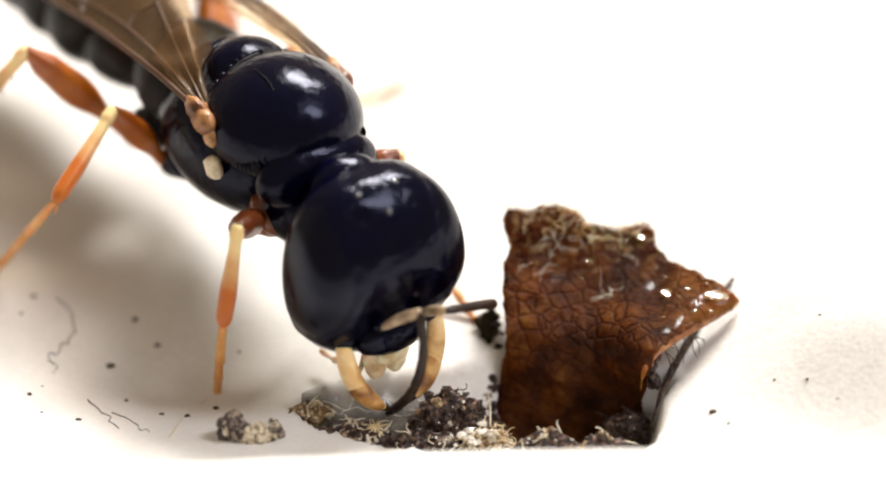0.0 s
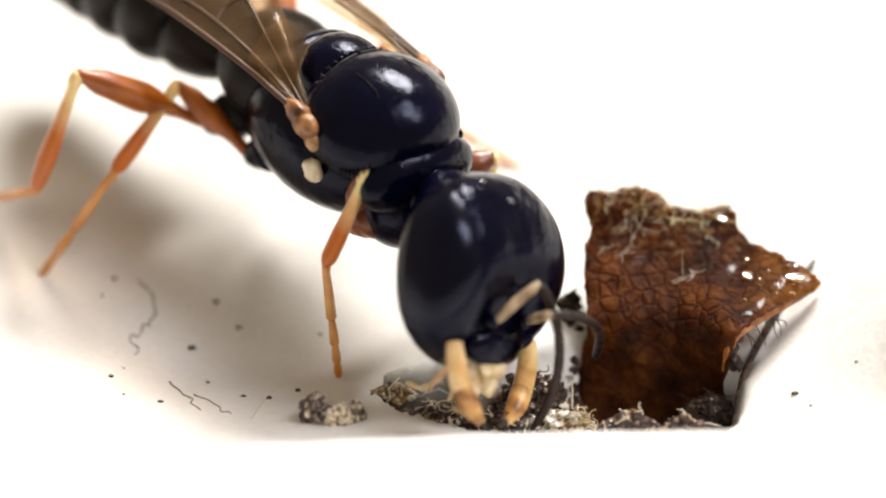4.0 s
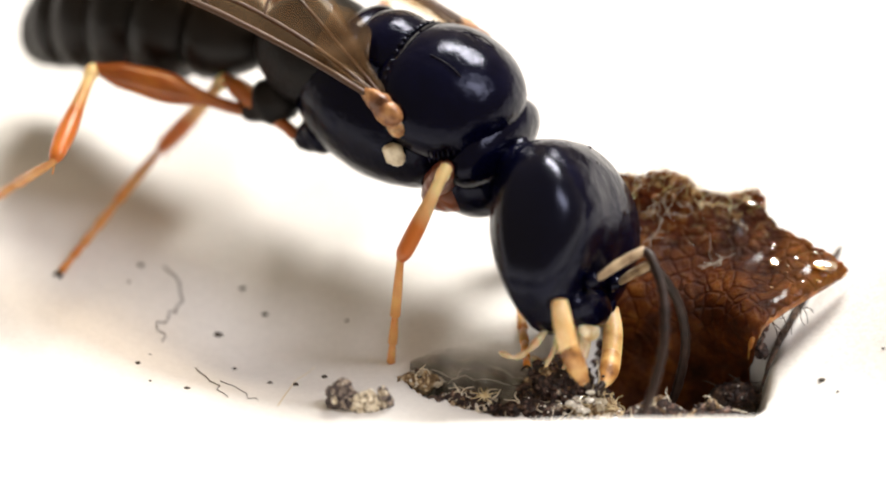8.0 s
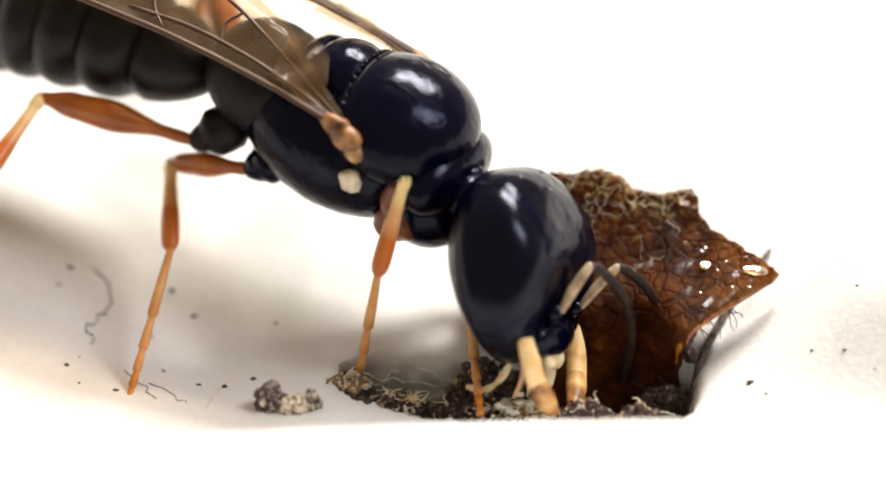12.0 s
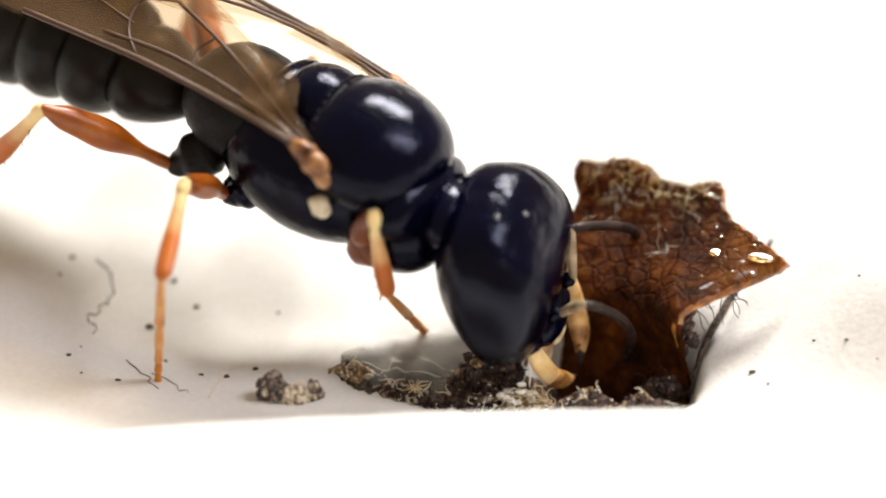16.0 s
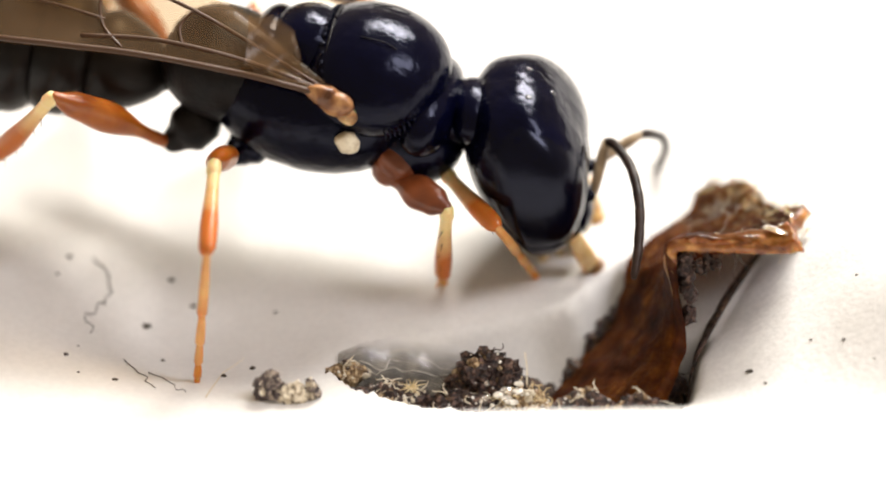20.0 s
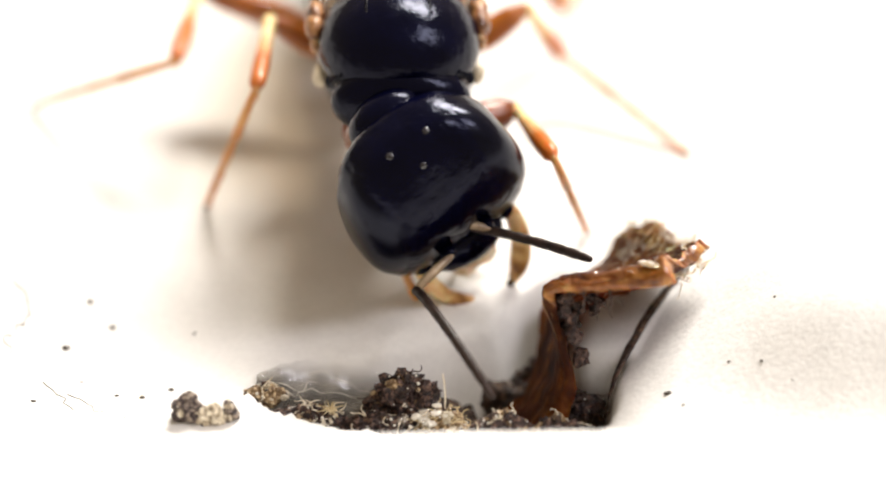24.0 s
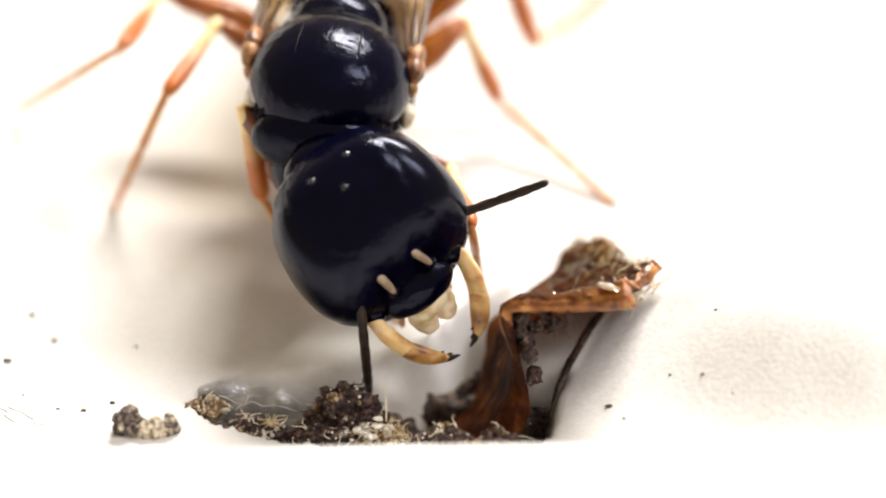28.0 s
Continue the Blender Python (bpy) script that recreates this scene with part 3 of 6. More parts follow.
    drop(0.68, 1.45, 0.075, 0.055, 0.016, (0.36, -0.7, 0.61), 7)
    drop(0.44, 2.0, 0.06, 0.03, 0.014, (0.36, -0.7, 0.61), 8)
    rnd = random.Random(5)
    # fine hairs: two sprays, a fuzzy corner, a frayed top
    for k in range(250):
        if k < 26:
            kind, x, z, a, reach, bend = "spray", *((-0.30, 1.98) if k < 12 else (0.14, 1.5) if k < 22 else (-0.5, 1.66)), rnd.uniform(-3.1, 1.6), rnd.uniform(0.03, 0.06), 0.7
            x, z = x + rnd.gauss(0, 0.05), z + rnd.gauss(0, 0.04)
        elif k < 44:
            kind, x, z, a, reach, bend = "curl", rnd.uniform(-0.62, 0.66), 1.6, rnd.uniform(0, 6.3), 0.04, 1.0
        else:
            kind, x, z, a, reach, bend = "edge", rnd.uniform(-0.75, 0.55), 2.1, rnd.uniform(1.0, 2.2), 0.016, 0.8
        if kind != "spray":
            while inside(OUTLINE, x, z):
                z += 0.02
            z -= rnd.uniform(0.0, 0.22) if kind == "curl" else 0.03
        elif not inside(OUTLINE, x, z):
            continue
        y = shard_bend(x, z) + (rnd.uniform(-0.12, 0.06) if kind == "curl" else -0.075)
        pts = [Vector((x, y, z))]
        for q in range(4):
            a += rnd.uniform(-bend, bend)
            pts.append(pts[-1] + Vector((reach * math.cos(a), rnd.uniform(-0.02, 0.02 if kind == "curl" else 0.008), reach * math.sin(a))))
        pts = curve_points(pts, 4)
        link_mesh("fibre", *tube(pts, [(0.0022 if kind == "curl" else 0.0022 if kind == "spray" else 0.0016) * (1 - 0.5 * q / len(pts)) for q in range(len(pts))], 5), M_yellow_fibre if kind == "curl" else M_fibre, top)
    # tangled golden fuzz on the crown of the leaf
    for k in range(110):
        x = rnd.uniform(-0.6, 0.5)
        z = 1.6
        while inside(OUTLINE, x, z):
            z += 0.02
        z -= rnd.uniform(0.02, 0.28 if k < 18 else 0.42 if k % 5 else 0.2)
        a, pts = rnd.uniform(0, 6.3), [Vector((x, shard_bend(x, z) + (rnd.choice((-0.1, 0.1)) if k < 18 else rnd.uniform(0.08, 0.17) if k % 5 else rnd.uniform(-0.13, -0.08)), z))]
        for q in range(5):
            a += rnd.uniform(-1.1, 1.1)
            pts.append(pts[-1] + Vector((0.045 * math.cos(a), rnd.uniform(-0.03, 0.03), 0.04 * math.sin(a) + 0.006)))
        pts = curve_points(pts, 3)
        link_mesh("fuzz", *tube(pts, [(0.006 if k >= 18 and k % 5 else 0.0035) * (1 - 0.5 * q / len(pts)) for q in range(len(pts))], 5), M_gold if k % 3 else M_fibre, top)
    for k in range(9):
        s = rnd.choice(path[9:17])
        pts, a = [Vector(s)], rnd.uniform(-1.2, 0.4)
        for q in range(4):
            a += rnd.uniform(-0.8, 0.8)
            pts.append(pts[-1] + Vector((0.04 * math.cos(a), rnd.uniform(0.01, 0.07), 0.07 * math.sin(a))))
        pts = curve_points(pts, 3)
        link_mesh("root_hair", *tube(pts, [0.006 - 0.003 * q / len(pts) for q in range(len(pts))], 5), M_dark_fibre, top)
    for k in range(24):
        x, z = (rnd.uniform(0.5, 1.1), rnd.uniform(1.2, 1.65)) if k < 12 else (rnd.uniform(-0.1, 0.6), rnd.uniform(1.5, 2.05))
        if inside(OUTLINE, x, z):
            r = rnd.uniform(0.01, 0.025) if k < 12 else rnd.uniform(0.006, 0.012)
            drop(x, z, r, r * 0.7, r * 0.4, (0.36 + rnd.gauss(0, 0.35), -0.7, 0.61 + rnd.gauss(0, 0.35)), k)
    for k in range(34):
        x, z, r = rnd.uniform(0.3, 0.6), rnd.uniform(0.55, 1.05), rnd.uniform(0.03, 0.075)
        link_mesh("soil_crumb", *lumpy(ball((x, shard_bend(x, z) + 0.13 + rnd.uniform(0, 0.2), z), (r, r, r * 1.2), 12, 8), r * 0.7, r * 0.7, k), M_clod, top, smooth=False)
    # mossy tuft on the left edge
    for k in range(46):
        r = rnd.uniform(0.014, 0.034)
        p = (-0.90 + rnd.gauss(0, 0.045), 0.02 + rnd.gauss(0, 0.04), 1.18 + rnd.gauss(0, 0.11))
        size = (0.06, 0.05, 0.075) if k < 3 else (r * 1.3, r, r)
        p = (-0.92 + 0.02 * k, 0.02, 1.08 + 0.1 * k) if k < 3 else p
        link_mesh("moss_tuft", *lumpy(ball(p, size, 18 if k < 3 else 12, 12 if k < 3 else 8), size[0] * 0.8, size[0] * 0.5, k), M_clod if k % 5 == 4 else M_moss, top, smooth=False)
    # dark crumbs down the left edge
    for k in range(44):
        z = rnd.uniform(0.3, 1.0)
        r = rnd.uniform(0.02, 0.05)
        p = (-0.86 - abs(rnd.gauss(0, 0.09)), 0.02 + rnd.gauss(0, 0.05), z)
        link_mesh("soil_crumb", *lumpy(ball(p, (r * 1.2, r, r), 12, 8), r * 0.7, r * 0.7, 60 + k), M_tan_crumb if k % 4 == 0 else M_clod, top, smooth=False)
    for k in range(24):
        p = Vector((-0.90 + rnd.gauss(0, 0.05), 0.0 + rnd.gauss(0, 0.04), 1.18 + rnd.gauss(0, 0.12)))
        way = Vector((rnd.gauss(-0.3, 1), rnd.gauss(0, 0.6), rnd.gauss(0, 1))).normalized() * rnd.uniform(0.05, 0.1)
        link_mesh("moss_hair", *tube([p, p + way * 0.5, p + way + Vector((0, 0, 0.015))], [0.007, 0.006, 0.003], 5), M_moss, top)
    return top


shard = build_shard()

# ---- the wasp: thorax frame, x forward, y to its left, z up ----
NECK, HEAD_PIVOT = Vector((1.28, 0, 0.007)), Vector((-0.35, 0, 0.576))
WAIST = Vector((-1.36, 0, -0.3))
HIPS = {"F": (0.72, -0.36, -0.52), "M": (-0.62, -0.42, -0.68), "H": (-1.2, -0.42, -0.72)}
LENGTHS = {"F": (0.75, 0.92, 1.3), "M": (0.92, 1.0, 1.5), "H": (1.42, 1.18, 1.75)}
SOCKET = (0.552, -0.204, -0.396)
RINGS = (-1, -0.6, -0.2, 0.2, 0.6, 1)
wasp = new("wasp")
tagged(wasp, "glossy blue-black wasp with orange legs and smoky wings, on white card", "wasp")


def mirror(shape):
    return [(x, -y, z) for x, y, z in shape[0]], [tuple(reversed(f)) for f in shape[1]]


def build_thorax():
    def scutum_shape(p):
        z = p.z if p.z > 0 else p.z * 0.8
        return Vector((p.x * (1 + 0.06 * p.z), p.y * (1 - 0.05 * p.x), z))
    link_mesh("mesoscutum", *ball((0.45, 0, 0.26), (0.66, 0.72, 0.58), 64, 44, 0.86, scutum_shape), M_chitin, wasp)
    link_mesh("scutellum", *ball((-0.16, 0, 0.42), (0.36, 0.42, 0.32), 28, 16, 0.85), M_chitin, wasp)
    link_mesh("metanotum", *ball((-0.5, 0, 0.32), (0.2, 0.5, 0.26), 28, 14, 0.9), M_chitin, wasp)
    link_mesh("propodeum", *lumpy(ball((-0.88, 0, -0.02), (0.55, 0.56, 0.5), 36, 22, 0.85), 0.012, 0.08, 3), M_dull, wasp)
    link_mesh("mesopleuron", *lumpy(ball((-0.05, 0, -0.14), (0.92, 0.71, 0.64), 40, 24, 0.85), 0.01, 0.1, 5), M_chitin, wasp)
    link_mesh("propleuron", *ball((0.92, 0, -0.26), (0.42, 0.46, 0.44), 32, 18, 0.9), M_chitin, wasp)
    link_mesh("pronotum", *ball((0.98, 0, 0.06), (0.26, 0.62, 0.36), 32, 16, 0.8), M_chitin, wasp)
    link_mesh("neck", *tube([(0.9, 0, -0.1), (1.12, 0, -0.02), (1.3, 0, 0.05)], [0.36, 0.28, 0.22], 24), M_chitin, wasp)
    link_mesh("petiole", *tube([(-1.2, 0, -0.2), (-1.34, 0, -0.28), (-1.5, 0, -0.32)], [0.24, 0.15, 0.17], 16), M_dull, wasp)
    # the groove between scutum and scutellum, beaded with pits
    for s in (1, -1):
        link_mesh("suture", *tube(curve_points([(0.02, 0.02 * s, 0.735), (0.03, 0.22 * s, 0.70), (0.06, 0.45 * s, 0.57), (0.16, 0.62 * s, 0.40)]), [0.016] * 19, 8), M_dull, wasp)
        for q in range(9):
            p = curve_points([(-0.03, 0.03 * s, 0.725), (-0.02, 0.22 * s, 0.69), (0.02, 0.45 * s, 0.56), (0.12, 0.62 * s, 0.4)], 3)[q]
            link_mesh("pit", *ball(p, (0.024, 0.024, 0.022), 10, 8), M_eye, wasp)
        link_mesh("furrow", *tube(curve_points([(0.95, 0.3 * s, 0.5), (0.6, 0.28 * s, 0.79), (0.3, 0.26 * s, 0.80)], 5), [0.005] * 11, 6), M_dull, wasp)
        for q in range(7):
            p = curve_points([(0.70, -0.64 * s, 0.10), (0.84, -0.58 * s, 0.2), (0.98, -0.46 * s, 0.36)], 4)[q]
            link_mesh("wrinkle", *tube([p + Vector((-0.02, 0, 0.05)), p + Vector((0.02, -0.01 * s, 0)), p + Vector((0.03, 0, -0.05))], [0.006, 0.011, 0.006], 7), M_chitin, wasp)
        teg = lumpy(ball((0.25, -0.73 * s, 0.37), (0.16, 0.09, 0.12), 20, 12), 0.012, 0.08, 2)
        link_mesh("tegula", *teg, M_root, wasp, "red-brown wing-base plate")
        link_mesh("wing_base", *lumpy(ball((0.13, -0.72 * s, 0.42), (0.15, 0.08, 0.1), 18, 10), 0.035, 0.06, 7), M_root, wasp)
        link_mesh("shoulder_knob", *lumpy(ball((0.37, -0.71 * s, 0.26), (0.085, 0.07, 0.095), 18, 10), 0.015, 0.07, 9), M_tan, wasp)
        link_mesh("shoulder_spot", *lumpy(ball((0.40, -0.685 * s, -0.04), (0.11, 0.07, 0.115), 24, 16), 0.022, 0.07, 12), M_ivory, wasp, "ivory spot on the shoulder")


def build_head():
    """x out of the face, z towards the crown; the mouth is at the lower end."""
    head = new("head")
    head.parent = wasp
    wide = np.polyfit(RINGS, (0.70, 0.93, 0.95, 0.88, 0.91, 0.83), 4)
    front = np.polyfit(RINGS, (0.34, 0.48, 0.58, 0.62, 0.56, 0.45), 4)
    rear = np.polyfit(RINGS, (0.15, 0.28, 0.42, 0.48, 0.46, 0.40), 4)
    nu, nv = 144, 100

    def skin(i, j):
        """Point of the smooth skull, its height share and its bearing from the side."""
        a = math.pi * (0.004 + 0.992 * i / nv)
        u, k = math.cos(a), math.sin(a) ** 0.6
        w, f, r = (np.polyval(q, u) * k for q in (wide, front, rear))
        c = 2 * math.pi * j / nu
        bow = 0.58 if c < math.pi else 1.0
        x, y = (math.copysign(abs(q) ** bow, q) * r2 for q, r2 in ((math.sin(c), 0.99), (math.cos(c), 0.885)))
        return Vector((x * (f if x > 0 else r), y * w, u * 0.855)), u, c

    def eye_share(u, c, s):
        """1 in the middle of an eye, 0 at its rim."""
        side = (c - (math.pi if s == 1 else 0) + math.pi) % (2 * math.pi) - math.pi
        side = -side if s == 1 else side
        side -= 0.3
        return 1 - ((u - 0.16) / 0.70) ** 2 - (side / 0.86) ** 2

    verts = []
    for i in range(nv + 1):
        for j in range(nu):
            p, u, c = skin(i, j)
            # two hollows for the antennae, a fine middle line, a low boss under the ocelli
            x = p.x
            hollow = 0.05 * math.exp(-((abs(p.y) - 0.2) / 0.13) ** 2 - ((p.z + 0.28) / 0.22) ** 2) if x > 0 else 0.0
            line = 0.012 * math.exp(-(p.y / 0.02) ** 2) * step(-0.2, 0.3, p.z) * (1 - step(0.4, 0.55, p.z)) if x > 0 else 0.0
            boss = 0.03 * math.exp(-(p.y / 0.24) ** 2 - ((p.z - 0.68) / 0.2) ** 2)
            p.x += boss - hollow - line
            rim = sum(math.exp(-(eye_share(u, c, q) / 0.16) ** 2) for q in (1, -1))
            k2 = 0.006 * noise.noise(p * 7) + 0.0025 * noise.noise(p * 21) - 0.006 * rim
            verts.append(tuple(p * (1 + k2)))
    faces = [(i * nu + j, i * nu + (j + 1) % nu, (i + 1) * nu + (j + 1) % nu, (i + 1) * nu + j) for i in range(nv) for j in range(nu)]
    link_mesh("skull", verts, faces + [tuple(range(nu))[::-1], tuple(nv * nu + j for j in range(nu))], M_chitin, head)
    link_mesh("occiput", *ball((-0.30, 0, 0.60), (0.24, 0.36, 0.26), 28, 18), M_chitin, head)
    for s in (1, -1):
        index, keep, pts = {}, [], []
        for i in range(nv):
            for j in range(nu):
                ring = [(i, j), (i, (j + 1) % nu), (i + 1, (j + 1) % nu), (i + 1, j)]
                if all(eye_share(*skin(*q)[1:], s) > -0.04 for q in ring):
                    keep.append(tuple(index.setdefault(q, len(index)) for q in ring))
        for q in index:
            p, u, c = skin(*q)
            k = eye_share(u, c, s)
            pts.append(tuple(p * (0.992 + 0.05 * k)))
        link_mesh("eye", pts, keep, M_eye, head, "large smooth black compound eye")
        # pale pitted line round the eye's front edge
        for q in range(9):
            a = -1.0 + 0.25 * q
            link_mesh("pore", *ball((0.50 - 0.16 * a * a, -(0.40 - 0.03 * a) * s, 0.12 + 0.42 * math.sin(a)), (0.014, 0.014, 0.014), 8, 6), M_ocellus, head)
        link_mesh("ocellus", *ball((0.235, -0.19 * s, 0.765), (0.05, 0.055, 0.05), 16, 12), M_ocellus, head)
        link_mesh("cheek", *ball((0.22, -0.43 * s, -0.56), (0.17, 0.13, 0.14), 24, 16), M_chitin, head)
        # mandibles: straight blades that bend in at their toothed tips
        jaw = curve_points([(0.32, -0.48 * s, -0.60), (0.35, -0.46 * s, -0.80), (0.37, -0.40 * s, -1.00), (0.40, -0.29 * s, -1.17), (0.41, -0.17 * s, -1.29)], 5)
        n = len(jaw)
        link_mesh("mandible", *tube(jaw, [0.072 + 0.02 * math.sin(min(1, k / 7) * 1.5) - 0.045 * max(0, k - 14) / 6 for k in range(n)], 18, 0.7), M_cream, head, "cream jaw with an amber tip")
        link_mesh("jaw_tip", *tube(jaw[-12:], [0.076, 0.09, 0.094, 0.095, 0.095, 0.094, 0.09, 0.084, 0.076, 0.067, 0.056, 0.044], 16, 0.74), M_jaw, head)
        for q in range(3):
            at = jaw[-1 - 2 * q]
            link_mesh("tooth", *tube([at, at + Vector((0.0, 0.05 * s, -0.03)), at + Vector((0.01, 0.11 * s, -0.05 + 0.015 * q))], [0.036, 0.026, 0.01], 8), M_dark_horn, head)
        # mouthparts between and behind the jaws
        palp = curve_points([(0.08, -0.2 * s, -0.78), (-0.06, -0.27 * s, -0.98), (-0.22, -0.26 * s, -1.06), (-0.36, -0.3 * s, -1.02)], 4)
        link_mesh("palp", *tube(palp, [0.034 - 0.008 * math.sin(k * 1.6) - 0.001 * k for k in range(len(palp))], 8), M_palp, head, "pale jointed mouth feeler")
        short = curve_points([(0.14, -0.12 * s, -0.82), (0.10, -0.16 * s, -1.0), (0.02, -0.16 * s, -1.14)], 4)
        link_mesh("palp", *tube(short, [0.034 - 0.002 * k for k in range(len(short))], 8), M_palp, head)
        fan = ball((0.24, -0.10 * s, -0.88), (0.06, 0.13, 0.22), 24, 16)
        link_mesh("maxilla", *lumpy(fan, 0.015, 0.08, 3), M_palp, head, "translucent cream mouth lobe")
        link_mesh("socket", *tube([(SOCKET[0] - 0.1, SOCKET[1] * s, SOCKET[2] - 0.02), (SOCKET[0] - 0.02, SOCKET[1] * s, SOCKET[2])], [0.075, 0.06], 16), M_chitin, head)
        scape = link_mesh("scape", *tube([(0, 0, 0), (0.06, 0, 0.004), (0.2, 0, 0.012), (0.36, 0, 0.008), (0.48, 0, 0)], [0.028, 0.04, 0.05, 0.05, 0.04], 14, 0.85), M_scape, head, "tan first antenna joint")
        fl = curve_points([(0, 0, 0), (0.12, 0, 0.09), (0.45, 0, 0.2), (0.85, 0, 0.2), (1.22, 0, 0.1), (1.5, 0, -0.02)], 8)
        flag = tube(fl, [(0.036 if k < 3 else 0.044) * (1 - 0.1 * (k % 4 == 0)) - 0.012 * max(0, k - 34) / 6 for k in range(len(fl))], 12)
        whip = link_mesh("flagellum", *flag, M_dark_horn, head, "dark beaded antenna whip")
        FEELERS["R" if s == 1 else "L"] = (scape, whip)
    link_mesh("ocellus", *ball((0.40, 0, 0.62), (0.05, 0.055, 0.05), 16, 12), M_ocellus, head)
    link_mesh("clypeus", *lumpy(ball((0.34, 0, -0.62), (0.15, 0.36, 0.2), 40, 24), 0.012, 0.1, 4), M_chitin, head)
    link_mesh("labrum", *ball((0.36, 0, -0.82), (0.06, 0.17, 0.1), 20, 12), M_palp, head)
    return head


def build_gaster():
    g = new("gaster")
    g.parent = wasp
    for k, (x0, x1, r) in enumerate([(0.05, 0.8, 0.5), (0.68, 1.25, 0.61), (1.12, 1.65, 0.66), (1.52, 2.0, 0.66), (1.85, 2.28, 0.58), (2.1, 2.48, 0.42)]):
        def ring(p, k=k):
            q = p.copy()
            if k == 0:
                q.y *= 0.6 + 0.4 * min(1, (1 - p.x) * 0.8)
                q.z *= 0.6 + 0.4 * min(1, (1 - p.x) * 0.8)
            return q
        link_mesh("tergite", *ball((-(x0 + x1) / 2, 0, (0, -0.02, -0.06, -0.14, -0.3, -0.52)[k]), ((x1 - x0) * 0.62, r, r * 0.92), 36, 16, 0.55 if k else 0.8, ring), M_belly, g)
    return g


def limb(length, profile, sides=16, flat=1.0, bow=0.0):
    """A limb along x with smoothly swelling thickness; profile holds (place, radius)."""
    pts, radii = [], []
    for k in range(19):
        u = k / 18
        for (a, ra), (b, rb) in zip(profile, profile[1:]):
            if a <= u <= b:
                s = (u - a) / (b - a)
                radii.append(ra + (rb - ra) * s * s * (3 - 2 * s))
                break
        pts.append((u * length, 0, bow * math.sin(u * math.pi)))
    return tube(pts, radii, sides, flat)


def build_legs():
    legs = {}
    for s, side in ((1, "R"), (-1, "L")):
        for k in "FMH":
            l1, l2, l3 = LENGTHS[k]
            hip = HIPS[k]
            fat = {"F": 0.16, "M": 0.14, "H": 0.175}[k]
            coxa_from = {"F": (0.86, -0.24, -0.3), "M": (-0.45, -0.3, -0.5), "H": (-0.95, -0.28, -0.45)}[k]
            fat_hip = {"F": (0.22, 0.25, 0.15), "M": (0.2, 0.2, 0.11), "H": (0.21, 0.22, 0.10)}[k]
            way = Vector(hip) - Vector(coxa_from)
            coxa = turned(limb(way.length, [(0, fat_hip[0]), (0.45, fat_hip[1]), (0.85, fat_hip[2] * 1.25), (1, fat_hip[2])]), Matrix.Translation(coxa_from) @ way.to_track_quat("X", "Z").to_matrix().to_4x4())
            coxa = coxa if s == 1 else mirror(coxa)
            link_mesh("coxa", *coxa, M_dull if k == "H" else M_chitin if k == "M" else M_coxa, wasp)
            fem = limb(l1, [(0, 0.06), (0.1, 0.075), (0.2, 0.07), (0.55, fat), (0.8, fat * 0.85), (1, 0.06)], 18, 0.8, 0.012)
            femur = link_mesh("femur", *fem, M_coxa if k == "F" else M_red, wasp, "swollen russet thigh")
            tib = limb(l2 * 0.97, [(0, 0.055), (0.2, 0.062), (0.75, 0.1 if k == "H" else 0.088), (0.93, 0.085), (1, 0.06)], 16, 0.85, -0.012)
            tibia = link_mesh("tibia", *tib, M_shin, wasp)
            pale = limb(0.16, [(0, 0.064), (0.5, 0.072), (1, 0.05)], 14, 0.9)
            link_mesh("knee", *pale, M_shin, tibia, "pale cream knee")
            link_mesh("spur", *tube([(0.95 * l2, 0, -0.05), (1.06 * l2, 0.02, -0.09)], [0.014, 0.006], 6), M_amber, tibia)
            for q in range(5):
                u = 0.25 + 0.15 * q
                link_mesh("bristle", *tube([(u * l2, 0, -0.05), ((u + 0.06) * l2, 0.02 * (-1) ** q, -0.13)], [0.006, 0.002], 5), M_dark_horn, tibia)
            # foot of five joints and a claw
            tarsus = new("tarsus")
            tarsus.parent = wasp
            at = 0.0
            for j, f in enumerate((0.44, 0.2, 0.14, 0.1, 0.12)):
                r = 0.043 - 0.003 * j
                seg = tube([(at, 0, 0), (at + f * l3 * 0.5, 0, 0.002), (at + f * l3 * 0.95, 0, 0)], [r * 0.75, r, r * 1.1], 10)
                link_mesh("tarsal_joint", *seg, M_amber if j < 3 else M_orange, tarsus)
                at += f * l3
            for q in (1, -1):
                link_mesh("claw", *tube([(at, 0, 0), (at + 0.05, 0.03 * q, 0.0), (at + 0.07, 0.05 * q, -0.03)], [0.016, 0.012, 0.005], 6), M_dark_horn, tarsus)
            legs[side + k] = (femur, tibia, tarsus)
    return legs


def wing_point(u, v, s):
    """u along the wing from its root, v across from the front edge to the rear."""
    width = 0.16 + 1.0 * math.sin(min(1.0, u * 1.15) * math.pi * 0.55) ** 1.2 * (1 - 0.55 * max(0, u - 0.75) / 0.25)
    tip = math.sqrt(max(0.0, 1 - ((u - 0.8) / 0.2) ** 2)) if u > 0.8 else 1.0
    x = 0.14 - 3.7 * u
    y = -0.74 - 0.16 * u + 0.06 * math.sin(u * 3.0) + width * v * (0.35 + 0.65 * tip) + 0.4 * (1 - tip)
    z = 0.44 + 0.02 * u - 0.34 * u * u + 0.30 * math.sin(v * 1.5) * min(1, u * 4) + 0.02 * math.sin(v * 9 + u * 5)
    return Vector((x, y * s, z + (0.03 if s < 0 else 0)))


